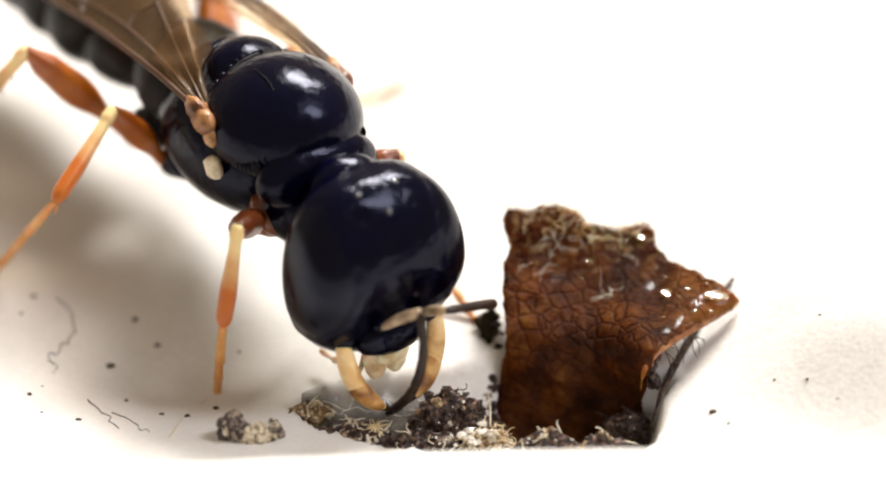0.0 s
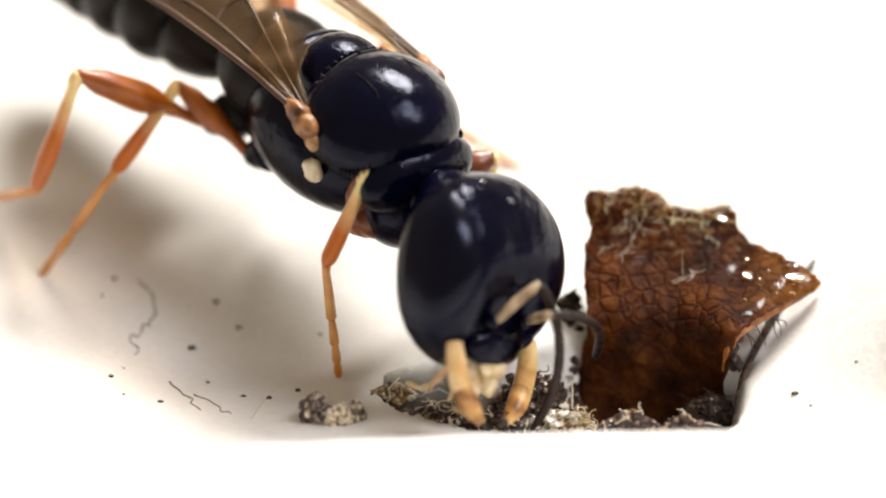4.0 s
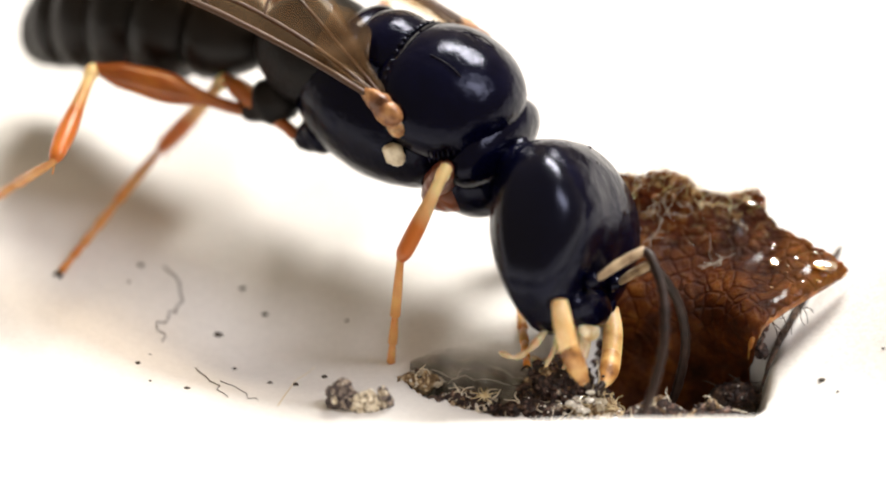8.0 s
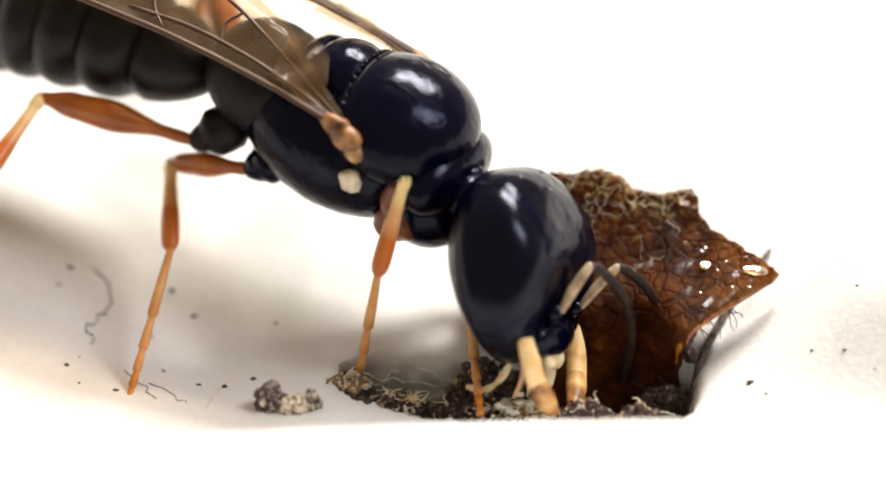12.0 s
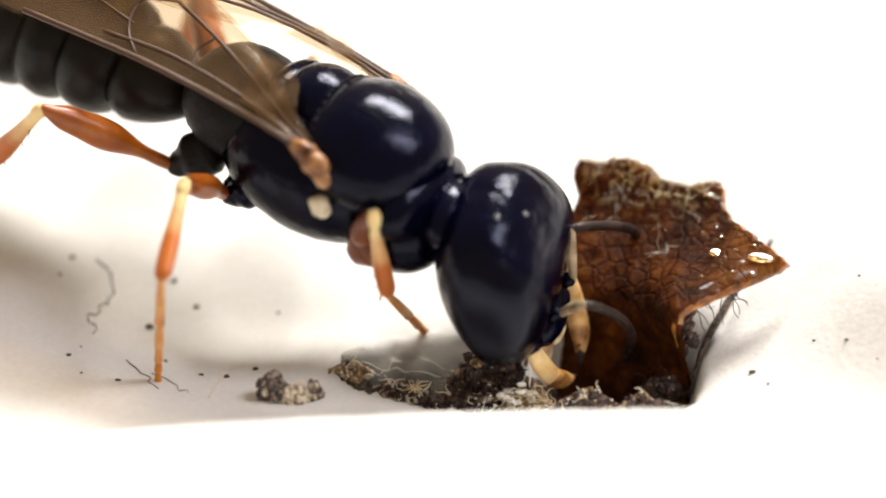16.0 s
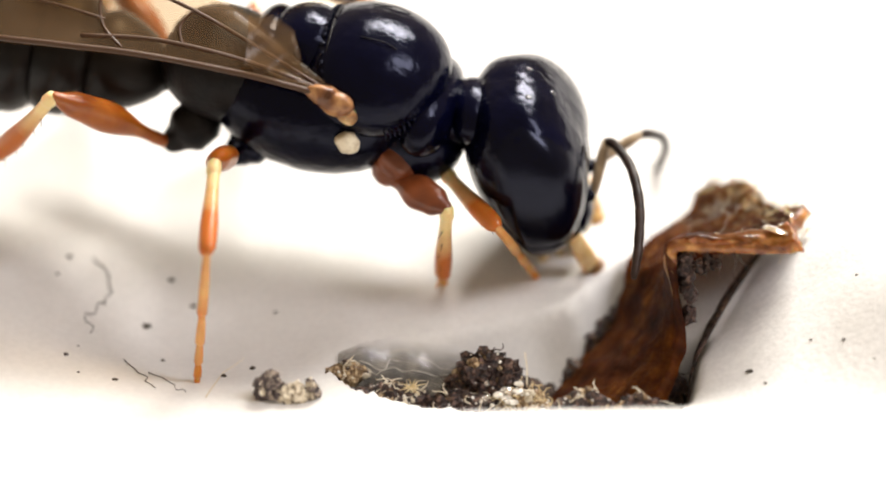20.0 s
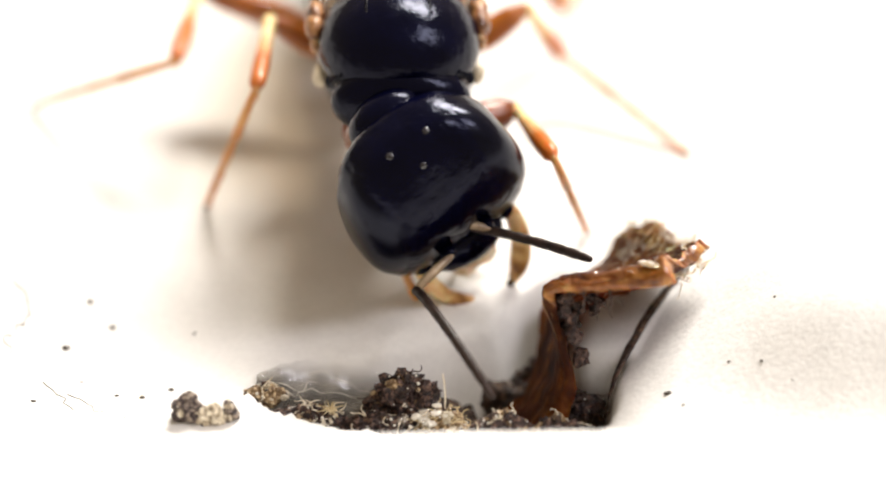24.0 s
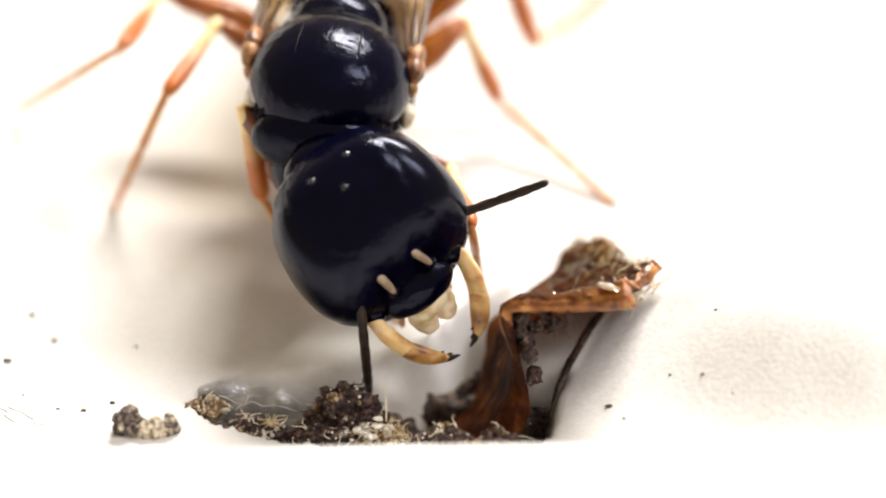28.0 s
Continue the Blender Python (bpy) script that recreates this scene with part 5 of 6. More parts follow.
LEG_ROWS = {"RF": [(0, -1.47, -1.12, 1.54, -1.6, -1.44, 0.72, -1.68, -1.07, -0.51), (1, -1.78, -1.49, 1.57, -1.77, -1.48, 0.67, -1.62, -1.05, -0.53), 
    (2, -1.96, -1.27, 1.7, -2, -1.54, 0.81, -2.02, -1.47, -0.49), (3, -1.25, -0.88, 1.79, -1.56, -1.21, 0.95, -1.43, -1.24, -0.33), 
    (6, -0.8, -1, 1.62, -1.27, -1.4, 0.92, -1.12, -1.53, -0.35), (7, -0.75, -0.97, 1.64, -1.16, -1.42, 0.92, -1.1, -1.49, -0.36), 
    (8, -0.6, -0.79, 1.6, -1.01, -1.2, 0.87, -1.11, -1.42, -0.39), (9, -0.5, -0.94, 1.62, -0.97, -1.33, 0.92, -1.12, -1.51, -0.34), 
    (9.5, -0.32, -0.95, 1.64, -0.79, -1.27, 0.9, -1.08, -1.49, -0.33), (10, -0.33, -0.96, 1.64, -0.78, -1.24, 0.88, -1.11, -1.49, -0.34), 
    (11, -0.25, -1.04, 1.64, -0.7, -1.33, 0.88, -1.09, -1.66, -0.3), (14, -0.5, -0.95, 1.78, -0.28, -1.41, 1.02, -0, -1.01, -0.17), 
    (15, -0.36, -1.4, 1.51, -0.25, -1.46, 0.63, 0.2, -0.96, -0.45), (16, -0.63, -1.65, 1.67, -0.5, -1.64, 0.76, -0.09, -0.99, -0.28), 
    (17, -0.6, -1.57, 1.63, -0.42, -1.72, 0.74, 0.08, -1.12, -0.28), (18, -0.27, -1.18, 1.51, -0.17, -1.57, 0.71, 0.23, -1.01, -0.37), 
    (19, -0.32, -0.63, 1.6, -0.05, -0.96, 0.79, 0.61, -1.05, -0.31), (20, 0.11, -0.8, 1, 0, -0.58, 0.18, 0.08, 0.05, -0.9), 
    (21, -0.14, -0.93, 1.31, -0.09, -0.76, 0.43, 0.34, -0.42, -0.71), (23.5, -0.36, 0.22, 1.5, -0.3, 0.18, 0.58, 0.63, -0.4, -0.11), 
    (24, 0, 0, 1.52, 0.15, -0.05, 0.62, 0.5, -0.45, -0.05), (25, -0.25, 0.35, 1.6, 0.05, 0.6, 0.8, 0.35, -0.25, 0), 
    (26, -0.36, 0.41, 1.54, -0.08, 0.56, 0.67, 0.45, -0.38, -0.05), (27, -0.5, 0.31, 1.62, -0.17, 0.37, 0.75, 0.35, -0.45, -0.02), 
    (28, -0.52, 0.32, 1.68, -0.35, 0.15, 0.78, 0.3, -0.5, -0.02)],
  "RM": [(0, -2.57, 0.36, 1.67, -3.06, -0.34, 1.27, -3.65, 0.21, 0.01), (1, -2.65, 0.32, 1.77, -3.09, -0.35, 1.28, -3.71, 0.14, 0.01), 
    (2, -2.86, 0.87, 1.57, -3.25, -0, 1.3, -3.76, 0.5, -0), (3, -2.8, 0.86, 1.45, -3.22, -0.03, 1.29, -3.88, 0.07, -0.02), 
    (6, -2.62, 0.64, 1.51, -3.14, 0.74, 0.65, -4.03, -0.25, 0.03), (7, -2.57, 0.73, 1.46, -3.05, 0.73, 0.57, -4.03, -0.25, 0.02), 
    (8, -2.55, 0.84, 1.33, -3.14, 0.87, 0.52, -4, -0.24, 0.02), (9, -2.08, 0.86, 0.54, -2.41, -0.04, 0.2, -2.87, -1.44, -0.16), 
    (9.5, -2.03, 0.84, 0.73, -2.54, 0.12, 0.35, -3.15, -1.13, -0.09), (10, -1.93, 0.53, 0.42, -2.23, -0.4, 0.13, -2.48, -1.87, -0.07), 
    (11, -2, 0.46, 0.58, -2.34, -0.42, 0.23, -2.72, -1.84, -0.04), (14, -2.23, -0.71, 1.68, -2.46, -1.6, 1.28, -2.74, -1.65, -0.15), 
    (15, -2.2, -1.01, 1.57, -2.3, -1.97, 1.21, -2.36, -1.68, -0.21), (16, -2.27, -1.22, 1.68, -2.47, -2.12, 1.29, -2.52, -1.73, -0.14), 
    (17, -2.27, -1.16, 1.74, -2.5, -2.02, 1.3, -2.59, -1.7, -0.14), (18, -2.17, -0.91, 1.87, -2.57, -1.6, 1.33, -2.73, -1.59, -0.14), 
    (19, -2.29, -0.55, 1.66, -2.55, -1.35, 1.19, -3.17, -1.01, -0.13), (20, -2, -0.75, 1.52, -2.06, -1.74, 1.22, -2.16, -1.74, -0.21), 
    (21, -2.04, -0.98, 1.61, -2.15, -1.95, 1.28, -2.16, -1.84, -0.16), (23.5, -1.13, 1.43, 1.46, -1.28, 0.43, 1.32, -1.66, 0.56, -0.06), 
    (24, -0.79, 1.73, 1.43, -0.93, 0.77, 1.45, -1.38, 0.91, 0.02), (25, -0.77, 1.81, 1.56, -0.97, 0.84, 1.43, -1.2, 0.95, -0.02), 
    (26, -0.84, 1.76, 1.39, -1.01, 0.8, 1.48, -1.2, 0.92, 0.01), (27, -0.82, 1.71, 1.55, -1.24, 0.81, 1.42, -1.54, 0.94, -0.01), 
    (28, -0.8, 1.85, 1.51, -1.23, 0.95, 1.35, -1.7, 1.08, -0.02)],
  "RH": [(0, -3.45, 0.87, 2.07, -3.92, 0.95, 1.17, -4.37, 1.77, -0.2), (1, -3.31, 0.47, 2.14, -3.66, 0.68, 1.12, -4.43, 1.54, -0.12), 
    (2, -3.67, 0.5, 2.13, -4.09, 0.66, 1.18, -4.59, 1.51, -0.17), (3, -3.62, 0.32, 2.05, -3.82, 0.55, 1.06, -4.5, 1.35, -0.2), 
    (6, -3.73, 0.85, 1.4, -4.07, -0.28, 1.21, -4.7, 0.83, -0.02), (7, -3.76, 0.82, 1.5, -4.02, -0.34, 1.3, -4.65, 0.68, -0.02), 
    (8, -3.71, 0.82, 1.46, -4.05, -0.32, 1.28, -4.85, 0.61, -0.01), (9, -3.49, 1.07, 1.56, -3.92, -0, 1.29, -4.35, 1.17, 0.01), 
    (9.5, -3.25, 1.42, 1.35, -3.64, 0.4, 1.51, -4.36, 1.4, 0.11), (10, -3.2, 1.44, 1.29, -3.62, 0.42, 1.49, -4.3, 1.42, 0.09), 
    (11, -3.43, 0.75, 1.19, -4, -0.26, 1.26, -4.79, 0.83, 0.04), (14, -3.52, -0.07, 2.03, -4, 0.06, 1.06, -4.82, 0.99, -0.11), 
    (15, -3.6, -0.08, 2.04, -4.02, 0.35, 1.08, -4.89, 1.26, -0.09), (16, -3.58, -0.54, 2, -4.04, -0.15, 1.05, -4.91, 0.8, -0.09), 
    (17, -3.57, -0.58, 2.04, -4.01, -0.06, 1.12, -4.88, 0.86, -0.07), (18, -3.7, -0.61, 1.97, -4.16, -0.17, 1.04, -5.04, 0.78, -0.09), 
    (19, -3.67, -0.13, 1.94, -4.17, 0.33, 1.04, -5.04, 1.27, -0.1), (20, -3.46, -0.35, 1.97, -3.92, 0.02, 1.03, -4.79, 0.92, -0.12), 
    (21, -3.35, -0.7, 2.07, -3.91, -0.23, 1.15, -4.77, 0.75, -0.03), (23.5, -1.98, 2.74, 1.6, -2.05, 1.59, 1.25, -2.96, 2.3, -0.07), 
    (24, -1.6, 2.82, 1, -1.66, 1.66, 1.07, -3, 2.32, 0.03), (25, -1.6, 2.78, 1.11, -1.64, 1.6, 1.3, -2.55, 2.37, -0.01), 
    (26, -1.59, 2.77, 1.27, -1.65, 1.58, 1.32, -2.51, 2.37, -0.01), (27, -1.55, 2.7, 1.32, -1.63, 1.51, 1.34, -2.45, 2.39, 0), 
    (28, -1.5, 2.78, 1.22, -1.62, 1.64, 1.38, -2.63, 2.39, 0.05)],
  "LF": [(0, -0.07, 0.09, 1.42, -0.07, 0.38, 0.55, 0.64, -0.55, -0.01), (1, -0.33, -0.44, 1.38, -0.32, -0.16, 0.51, 0.25, -1.21, -0.01), 
    (2, -0.5, -0.47, 1.35, -0.5, -0.12, 0.5, 0.07, -1.17, -0.02), (3, -0.06, -0.22, 1.21, -0.25, 0.27, 0.45, 0.45, -0.73, -0.01), 
    (6, 0.17, 0.38, 1.31, 0.37, 0.17, 0.44, 0.08, -1.01, -0.05), (7, 0.24, 0.05, 0.61, 0, -0.48, -0.12, 0.01, -1.67, 0.21), 
    (8, 0.27, 0.18, 0.44, 0.05, -0.55, -0.08, 0.1, -1.76, 0.19), (9, 0.54, 0.24, 0.59, 0.15, -0.36, 0.02, 0.12, -1.62, 0.15), 
    (9.5, 0.62, 0.03, 0.44, 0.28, -0.58, -0.16, 0.36, -1.73, 0.26), (10, 0.66, 0.05, 0.5, 0.32, -0.53, -0.12, 0.34, -1.72, 0.24), 
    (11, 0.57, -0.07, 0.48, 0.3, -0.67, -0.16, 0.33, -1.83, 0.26), (14, 0.2, -0.72, 1.06, 0.13, -1.65, 0.97, 0.15, -1.17, -0.19), 
    (15, 0.11, -0.87, 1.08, 0.07, -1.79, 1.05, 0.13, -1.15, -0.07), (16, 0.2, -0.9, 1.1, 0.42, -1.25, 0.45, 0.5, -1.25, -0.1), 
    (17, 0.15, -0.9, 1.1, 0.42, -1.25, 0.45, 0.5, -1.25, -0.1), (18, -0.13, -1.07, 0.85, 0.14, -1.96, 0.87, 0.18, -1.16, -0.12), 
    (19, -0.11, -0.46, 0.94, 0.2, -1.36, 1.05, 0.28, -1.1, -0.17), (20, 0.02, -0.19, 0.98, 0.5, -1, 0.97, 0.86, -0.38, -0.09), 
    (21, 0.32, 0.7, 1.43, 1.13, 0.65, 0.97, 1.99, 0.38, 0.02), (23.5, 1.4, 1.13, 1.04, 1.49, 0.27, 1.28, 1.44, 0.77, 0.07), 
    (24, 1.44, 0.86, 1.17, 1.67, 0.01, 1.27, 1.99, 0.44, 0.07), (25, 1.55, 0.62, 1.09, 1.75, -0.29, 0.92, 1.98, 0.4, -0.12), 
    (26, 1.62, 0.51, 0.91, 1.67, -0.42, 0.99, 1.75, 0.25, -0.1), (27, 1.49, 0.38, 1, 1.55, -0.54, 1.07, 1.6, 0.1, -0.05), 
    (28, 1.45, 0.3, 1.05, 1.48, -0.61, 1.09, 1.56, 0.03, -0.03)],
  "LM": [(0, -1.01, 1.57, 1.45, -0.91, 1.81, 0.49, -0.03, 2.92, 0.02), (1, -0.68, 1.04, 1.1, -0.48, 1.32, 0.15, 0.42, 0.18, 0.03), 
    (2, -0.94, 1.16, 1.2, -0.59, 1.35, 0.27, 0.35, 0.25, 0.05), (3, -0.88, 1.33, 1.28, -0.49, 1.68, 0.42, 0.56, 0.69, 0.02), 
    (6, -1.07, 1.55, 1.53, -1.03, 1.84, 0.58, -0.69, 3.18, 0.02), (7, -1.22, 1.55, 1.5, -1.18, 1.81, 0.53, -0.91, 3.19, 0.02), 
    (8, -1.14, 1.69, 1.52, -1.19, 1.96, 0.56, -1.03, 3.35, 0.02), (9, -0.88, 1.68, 1.4, -1.03, 1.78, 0.42, -0.83, 3.21, 0.01), 
    (9.5, -0.72, 1.53, 1.49, -0.88, 1.72, 0.52, -0.69, 3.12, 0.02), (10, -0.71, 1.53, 1.49, -0.85, 1.71, 0.51, -0.66, 3.12, 0.02), 
    (11, -0.92, 1.28, 1.52, -1.06, 1.49, 0.55, -0.99, 2.89, 0.02), (14, -1.13, 1.28, 1.47, -1.17, 1.47, 0.49, -1.12, 2.89, 0.02), 
    (15, -1.26, 1.11, 1.49, -1.26, 1.33, 0.51, -1.23, 2.75, 0.02), (16, -1.17, 0.74, 1.53, -1.18, 1, 0.57, -1.11, 2.4, 0.02), 
    (17, -1.3, 0.8, 1.52, -1.3, 1.06, 0.56, -1.27, 2.46, 0.02), (18, -1.4, 1.03, 1.55, -1.48, 1.28, 0.58, -1.63, 2.67, 0.02), 
    (19, -1.45, 1.61, 1.47, -1.54, 1.77, 0.49, -1.79, 3.17, 0.02), (20, -1.68, 1.61, 1.47, -1.69, 1.8, 0.49, -2.1, 3.17, 0.02), 
    (21, -1.82, 1.36, 1.53, -1.9, 1.59, 0.56, -2.39, 2.9, 0.02), (23.5, 1.23, 2.37, 0.93, 1.4, 2.95, 0.11, 2.45, 1.97, 0.05), 
    (24, 1.56, 2.2, 1.33, 1.79, 2.57, 0.42, 2.88, 1.64, 0.04), (25, 1.5, 2.28, 1.21, 1.8, 2.48, 0.28, 2.83, 1.43, 0.02), 
    (26, 1.43, 1.6, 1.4, 1.83, 1.83, 0.49, 2.88, 0.94, 0.04), (27, 1.43, 1.7, 1.49, 1.73, 1.89, 0.52, 2.75, 1.03, 0.06), 
    (28, 1.39, 2.06, 1.32, 1.73, 2.14, 0.39, 2.74, 1.09, 0.03)],
  "LH": [(0, -1.74, 2.61, 1.58, -1.53, 2.99, 0.47, -2.09, 4.64, 0.02), (1, -1.66, 2.26, 1.58, -1.41, 2.62, 0.46, -1.78, 4.32, 0.02), 
    (2, -1.77, 2.27, 1.67, -1.57, 2.66, 0.56, -1.89, 4.35, 0.02), (3, -1.77, 2.4, 1.69, -1.67, 2.8, 0.56, -2.21, 4.43, 0.02), 
    (6, -2.02, 2.39, 1.76, -2.1, 2.81, 0.63, -2.96, 4.26, 0.02), (7, -2.23, 2.34, 1.69, -2.3, 2.69, 0.54, -3.26, 4.13, 0.02), 
    (8, -2.21, 2.45, 1.76, -2.36, 2.78, 0.62, -3.38, 4.15, 0.03), (9, -1.89, 2.52, 1.59, -2.12, 2.68, 0.43, -3.2, 4.06, 0.01), 
    (9.5, -1.73, 2.39, 1.72, -1.98, 2.61, 0.56, -3.02, 3.98, 0.03), (10, -1.74, 2.39, 1.69, -1.95, 2.6, 0.53, -2.98, 3.98, 0.02), 
    (11, -2.04, 2.03, 1.74, -2.24, 2.27, 0.58, -3.36, 3.56, 0.02), (14, -2.12, 2.06, 1.71, -2.32, 2.42, 0.58, -3.45, 3.69, 0.02), 
    (15, -2.29, 1.88, 1.68, -2.43, 2.23, 0.54, -3.59, 3.51, 0.02), (16, -2.2, 1.54, 1.75, -2.34, 1.91, 0.61, -3.4, 3.23, 0.03), 
    (17, -2.39, 1.56, 1.72, -2.49, 1.9, 0.58, -3.58, 3.22, 0.02), (18, -2.6, 1.65, 1.78, -2.77, 1.97, 0.63, -3.97, 3.16, 0.03), 
    (19, -2.68, 2.18, 1.66, -2.85, 2.39, 0.49, -4.18, 3.5, 0.02), (20, -2.98, 1.95, 1.6, -3.05, 2.22, 0.43, -4.53, 3.15, 0.02), 
    (21, -3.15, 1.61, 1.73, -3.3, 1.89, 0.58, -4.79, 2.74, 0.03), (23.5, 0.26, 4.03, 1.51, 0.66, 4.09, 0.38, 0.68, 5.85, 0.01), 
    (24, 1.28, 3.47, 1.42, 1.81, 3.27, 0.36, 2.3, 4.97, 0.01), (25, 1.42, 3.54, 1.64, 1.89, 3.48, 0.54, 2.47, 5.11, 0.03), 
    (26, 1.36, 3.59, 1.76, 1.79, 3.62, 0.64, 2.34, 5.23, 0.03), (27, 1.58, 3.21, 1.64, 1.92, 3.15, 0.49, 2.61, 4.74, 0.02), 
    (28, 1.69, 3.03, 1.55, 2.06, 2.86, 0.42, 2.83, 4.43, 0.02)]}
FEELER_ROWS = {"R": [(0, 0.92, -0.05, -0.13, 0.42, -0.03, -1.18), (1, 0.99, -0.1, -0.21, 1.87, -0.83, -1.17), (2, 0.71, 0.09, -0.05, 1.46, -0.5, -1.19), (3, 0.72, 0.08, -0.05, 0.23, 0.66, -1.36), 
    (6, 0.9, -0.06, -0.1, 1.09, 0.15, -1.58), (7, 0.92, -0.04, -0.13, 1.68, -0.31, -1.39), (8, 0.92, -0.03, -0.14, 1.02, -0.21, -1.62), (9, 0.82, -0.05, -0.02, 1.42, -0.05, -1.4), 
    (10, 0.92, -0.08, -0.12, 0.84, 0.72, -1.39), (11, 0.82, -0.04, -0.03, 0.36, 0.91, -1.12), (14, 0.76, -0.09, 0.02, 1.18, 0.85, -1.09), (15, 0.79, -0.14, 0.02, 1.07, -0.03, -1.46), 
    (16, 0.89, -0.36, -0.1, 0.78, 0.24, -1.48), (17, 0.9, -0.4, -0.14, 0.83, -0.07, -1.61), (18, 0.75, 0.05, -0.04, 1.44, -1.26, -0.23), (19, 0.66, 0.05, -0, 0.84, -0.62, -1.33), 
    (20, 0.74, 0.1, -0.08, 0.92, -1.33, -0.48), (21, 0.92, -0.4, -0.15, 0.21, -0.48, -1.48), (23.5, 0.88, -0.45, -0.15, 2.22, -0.68, 0.49), (24, 0.7, -0.66, -0.33, 2.19, -0.72, -0.35), 
    (25, 0.6, -0.59, -0.11, 0.45, -0.77, -1.6), (26, 0.75, -0.42, -0.02, 1.95, -0.74, -0.84), (27, 0.61, -0.54, -0.06, 0.11, -0.81, -1.45), (28, 0.34, -0.26, 0.03, 0.01, -0.88, -1.3)],
  "L": [(0, 0.98, 0.18, -0.17, 0.25, 1.01, -0.77), (1, 1.03, 0.16, -0.36, -0.05, 0.94, -1.06), (2, 0.71, 0.5, -0.05, 1.4, 0.13, -1.32), (3, 0.98, 0.01, -0.31, 0.34, 1.36, -0.51), 
    (6, 0.99, 0.06, -0.27, 0.86, 0.95, -1.49), (7, 0.96, -0.04, -0.4, 1.06, 1.08, -1.42), (8, 0.96, -0.01, -0.28, 0.71, 0.91, -1.44), (9, 0.9, -0.04, -0.18, 1.09, 0.49, -1.58), 
    (10, 0.91, 0.32, -0.1, 0.75, 1.62, -0.85), (11, 0.89, 0.41, -0.13, 0.42, 1.5, -1.06), (14, 0.77, 0.09, 0.01, 1.2, 1, -1.12), (15, 0.76, 0.26, 0.03, 0.15, 1.43, 0.76), 
    (16, 0.58, 0.4, 0.04, 0.69, 1.35, -1.13), (17, 0.59, 0.56, -0.07, 0.58, 1.62, -1.14), (18, 0.63, 0.48, -0.01, 0.86, 1.34, -1.23), (19, 0.75, 0.47, -0.04, 1.33, 1.39, -1.09), 
    (20, 0.99, 0.38, -0.3, 0.77, 1.22, -1.52), (21, 0.81, 0.58, -0.26, 1.09, 1.33, -1.54), (23.5, 0.4, -0.19, -0.17, 1.63, 0.64, -0.37), (24, 0.29, -0.14, -0.19, 1.48, 0.72, -0.46), 
    (25, 0.35, -0.08, -0.06, 0.87, 0.9, -1.07), (26, 0.32, -0.02, -0.04, 0.74, 1, -1.06), (27, 0.33, -0.04, -0.04, 0.12, 0.75, -1.31), (28, 0.35, 0.03, 0, 0.67, 1.43, -0.43)]}
GASTER_ROWS = [(0, 0, 14), (3, 0, 9), (6, 0, -9), (8, 0, -14), (9, 0, -14), (10, 0, -10), 
    (11, 0, -8), (14, 0, -4), (17, 0, 0), (20, 0, 0), (28, 0, -4)]


def between(rows, t):
    """Smooth value of a table at t."""
    if t <= rows[0][0]:
        return np.array(rows[0][1:])
    for i in range(len(rows) - 1):
        a, b = rows[i], rows[i + 1]
        if a[0] <= t <= b[0]:
            p, q = rows[max(i - 1, 0)], rows[min(i + 2, len(rows) - 1)]
            h = b[0] - a[0]
            va, vb = np.array(a[1:]), np.array(b[1:])
            ma = (vb - np.array(p[1:])) / max(b[0] - p[0], 1e-6)
            mb = (np.array(q[1:]) - va) / max(q[0] - a[0], 1e-6)
            lim = 1.5 * np.abs(vb - va) / h
            ma, mb = np.clip(ma, -lim, lim), np.clip(mb, -lim, lim)
            s = (t - a[0]) / h
            return ((2 * s ** 3 - 3 * s ** 2 + 1) * va + (s ** 3 - 2 * s ** 2 + s) * h * ma + (3 * s ** 2 - 2 * s ** 3) * vb + (s ** 3 - s ** 2) * h * mb)
    return np.array(rows[-1][1:])


def mm(x, y, z, yaw=0, pitch=0, roll=0):
    return pose(x * U, y * U, z * U, roll, pitch, yaw)


def along(a, b, up):
    """Pose at a, with x towards b and z as near to up as can be."""
    x = (b - a).normalized()
    y = up.cross(x)
    y = y.normalized() if y.length > 1e-3 else x.orthogonal().normalized()
    m = Matrix((x, y, x.cross(y))).transposed().to_4x4()
    m.translation = a * U
    return m


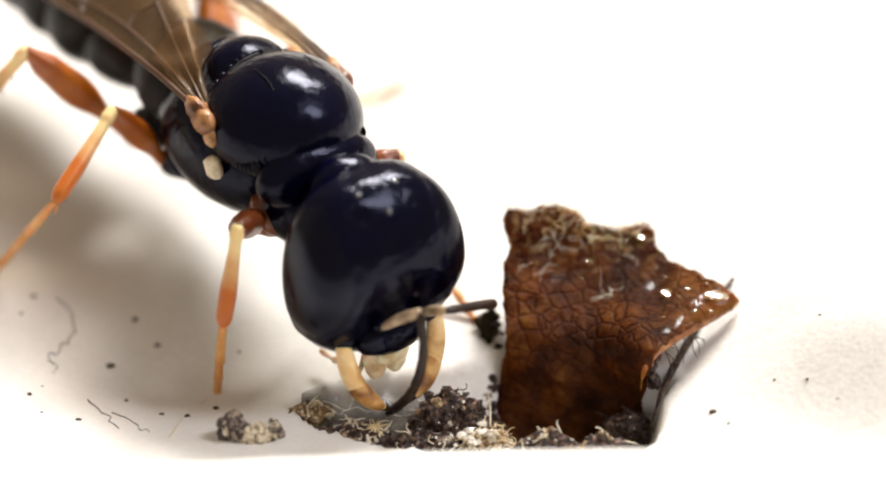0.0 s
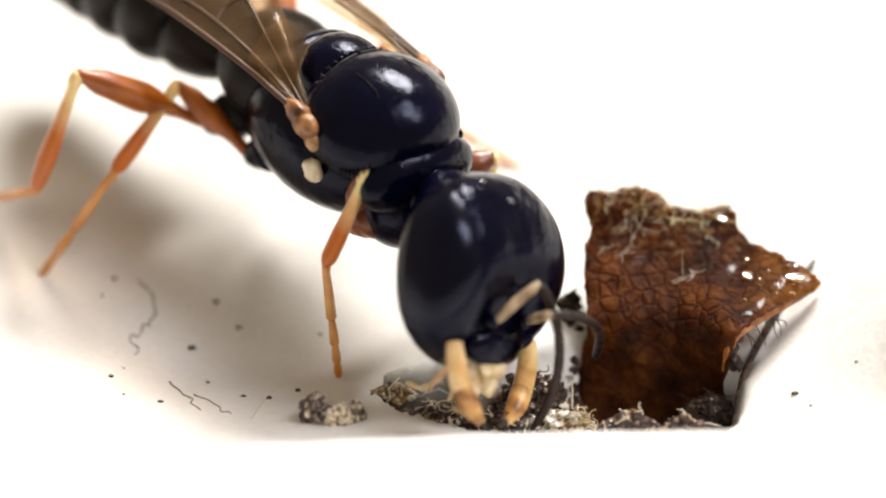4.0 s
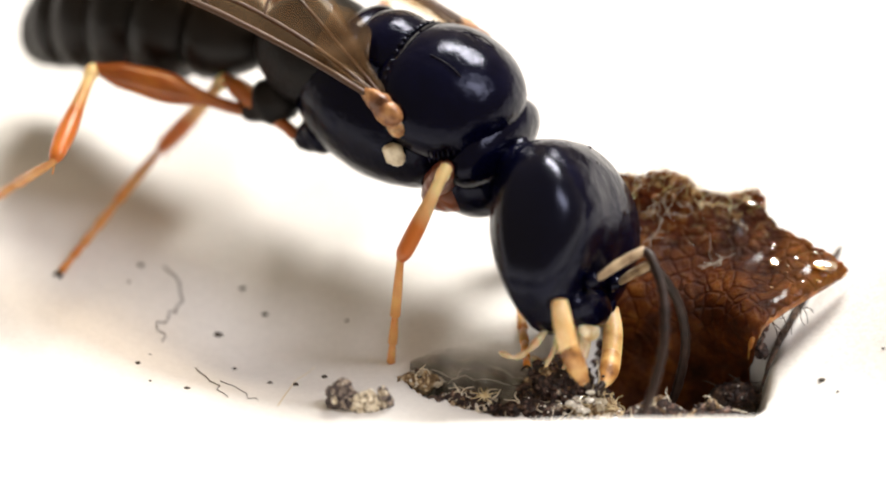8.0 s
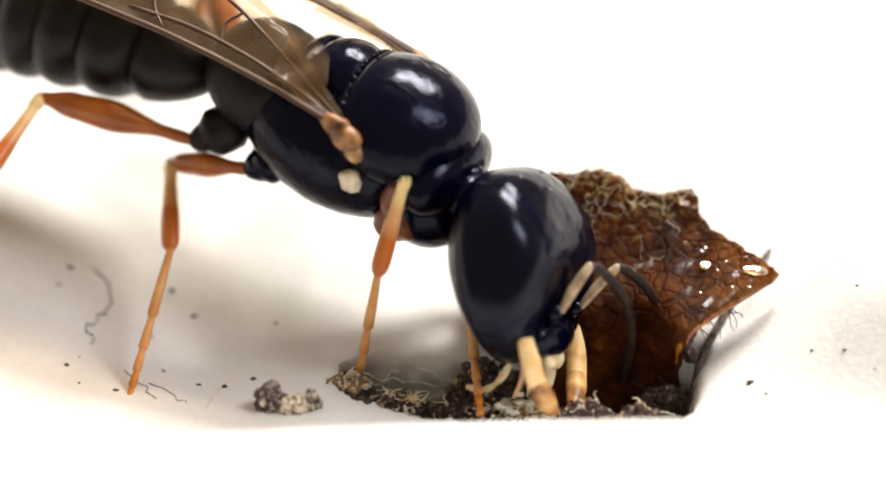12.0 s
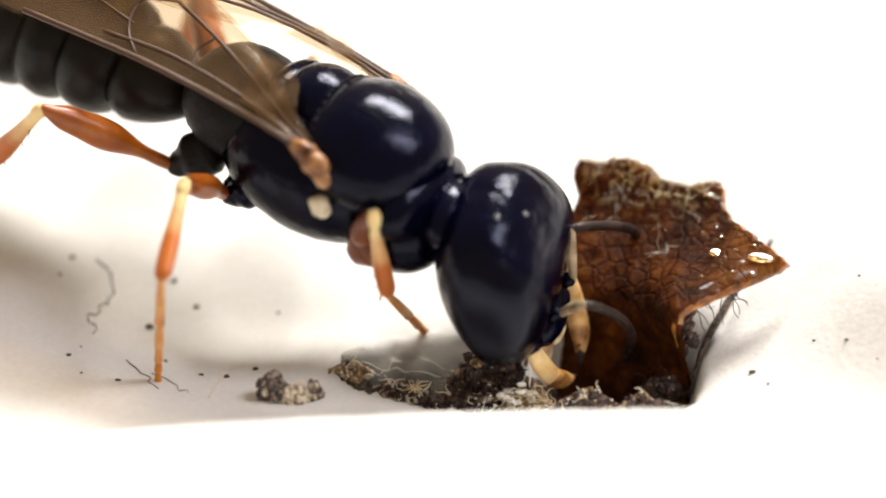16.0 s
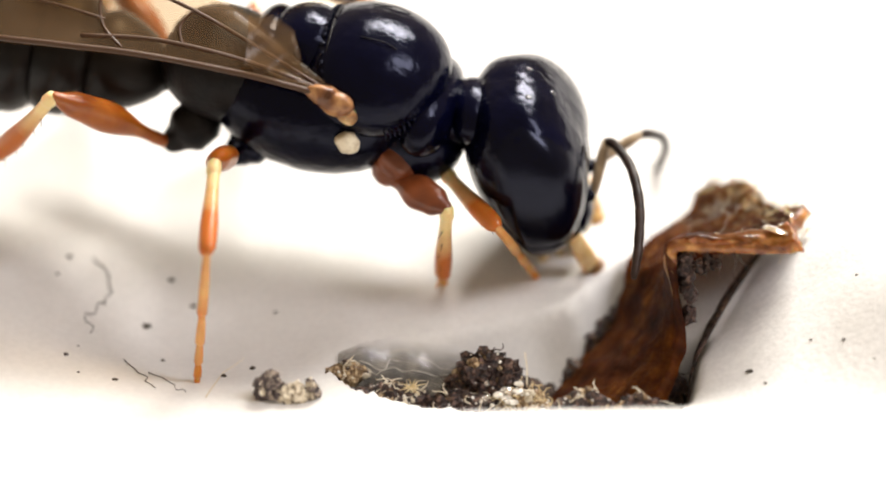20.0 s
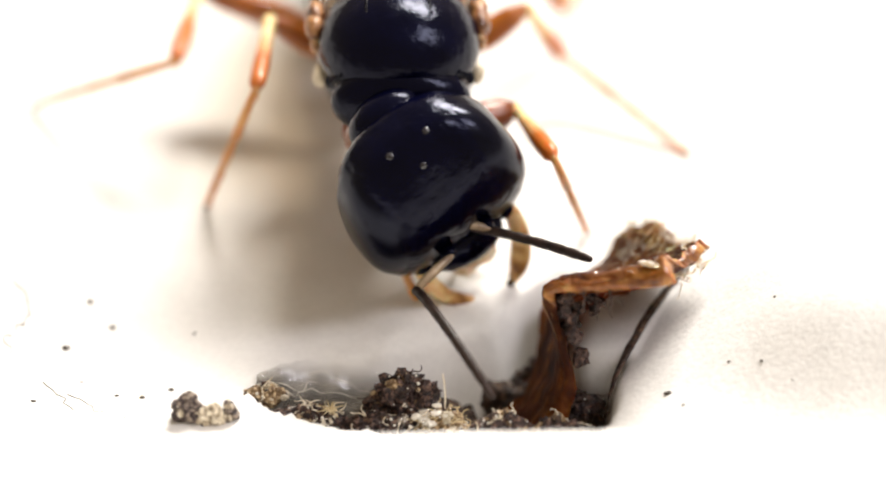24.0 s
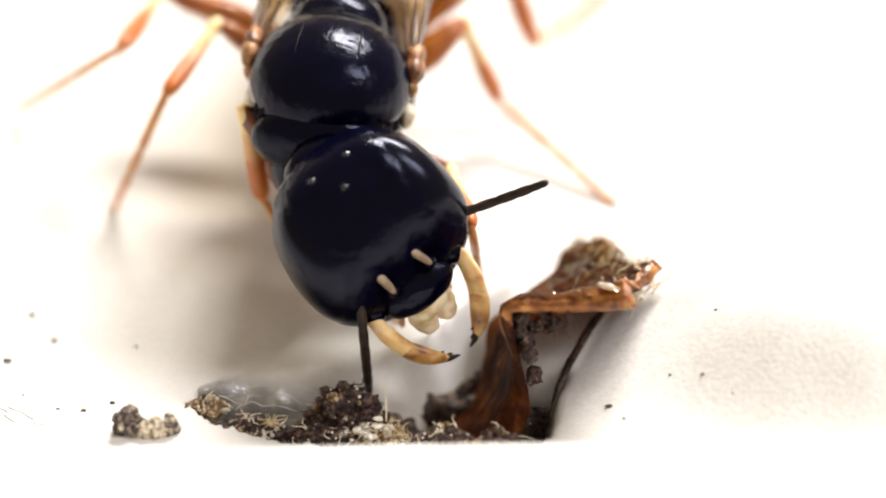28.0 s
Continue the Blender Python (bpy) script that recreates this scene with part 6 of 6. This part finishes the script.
def motions():
    times = [k * 0.25 for k in range(113)]
    body, skull, tail = [], [], []
    limbs = {key: ([], [], []) for key in LEGS}
    feel = {key: ([], []) for key in FEELERS}
    for t in times:
        x, y, z, yaw, pitch, roll = between(BODY, t)
        m = mm(x, y, z, yaw, pitch, roll)
        body.append((t, m))
        inv = m.inverted()
        hy, hp, hr, ox, oy, oz = between(HEADS, t)
        rel = (inv.to_3x3() @ mm(0, 0, 0, hy, hp, hr).to_3x3()).to_4x4()
        rel.translation = (NECK + inv.to_3x3() @ Vector((ox, oy, oz)) - rel.to_3x3() @ HEAD_PIVOT) * U
        skull.append((t, rel))
        gy, gp = between(GASTER_ROWS, t)
        gm = mm(*WAIST, gy, gp, 0)
        tail.append((t, gm))
        for key, rows in LEG_ROWS.items():
            v = between(rows, t)
            s = 1 if key[0] == "R" else -1
            hx, hy2, hz = HIPS[key[1]]
            j = [Vector((hx, hy2 * s, hz))] + [(inv @ (Vector(v[3 * k:3 * k + 3]) * U)) / U for k in range(3)]
            at = j[0]
            for k in range(3):
                to = at + (j[k + 1] - at).normalized() * LENGTHS[key[1]][k]
                limbs[key][k].append((t, along(at, to, Vector((0, 0, 1)))))
                at = to
        for key, rows in FEELER_ROWS.items():
            v = between(rows, t)
            s = 1 if key == "R" else -1
            b = Vector((SOCKET[0], SOCKET[1] * s, SOCKET[2]))
            e = b + (Vector(v[:3]) - b).normalized() * 0.48
            feel[key][0].append((t, along(b, e, Vector((0, 0, 1)))))
            flip = Matrix.Rotation(math.pi * step(21, 23.5, t) * (key == "L"), 4, "X")
            feel[key][1].append((t, along(e, Vector(v[3:]), Vector((1, 0, 0.6))) @ flip))
    walk(wasp, body)
    walk(head, skull)
    walk(gaster, tail)
    for key, rows in limbs.items():
        for piece, r in zip(LEGS[key], rows):
            walk(piece, r)
    for key, rows in feel.items():
        for piece, r in zip(FEELERS[key], rows):
            walk(piece, r)
    walk(shard, [(t, mm(x, y, z, yaw, pitch, roll)) for t, yaw, pitch, roll, x, y, z in SHARD_ROWS])


motions()
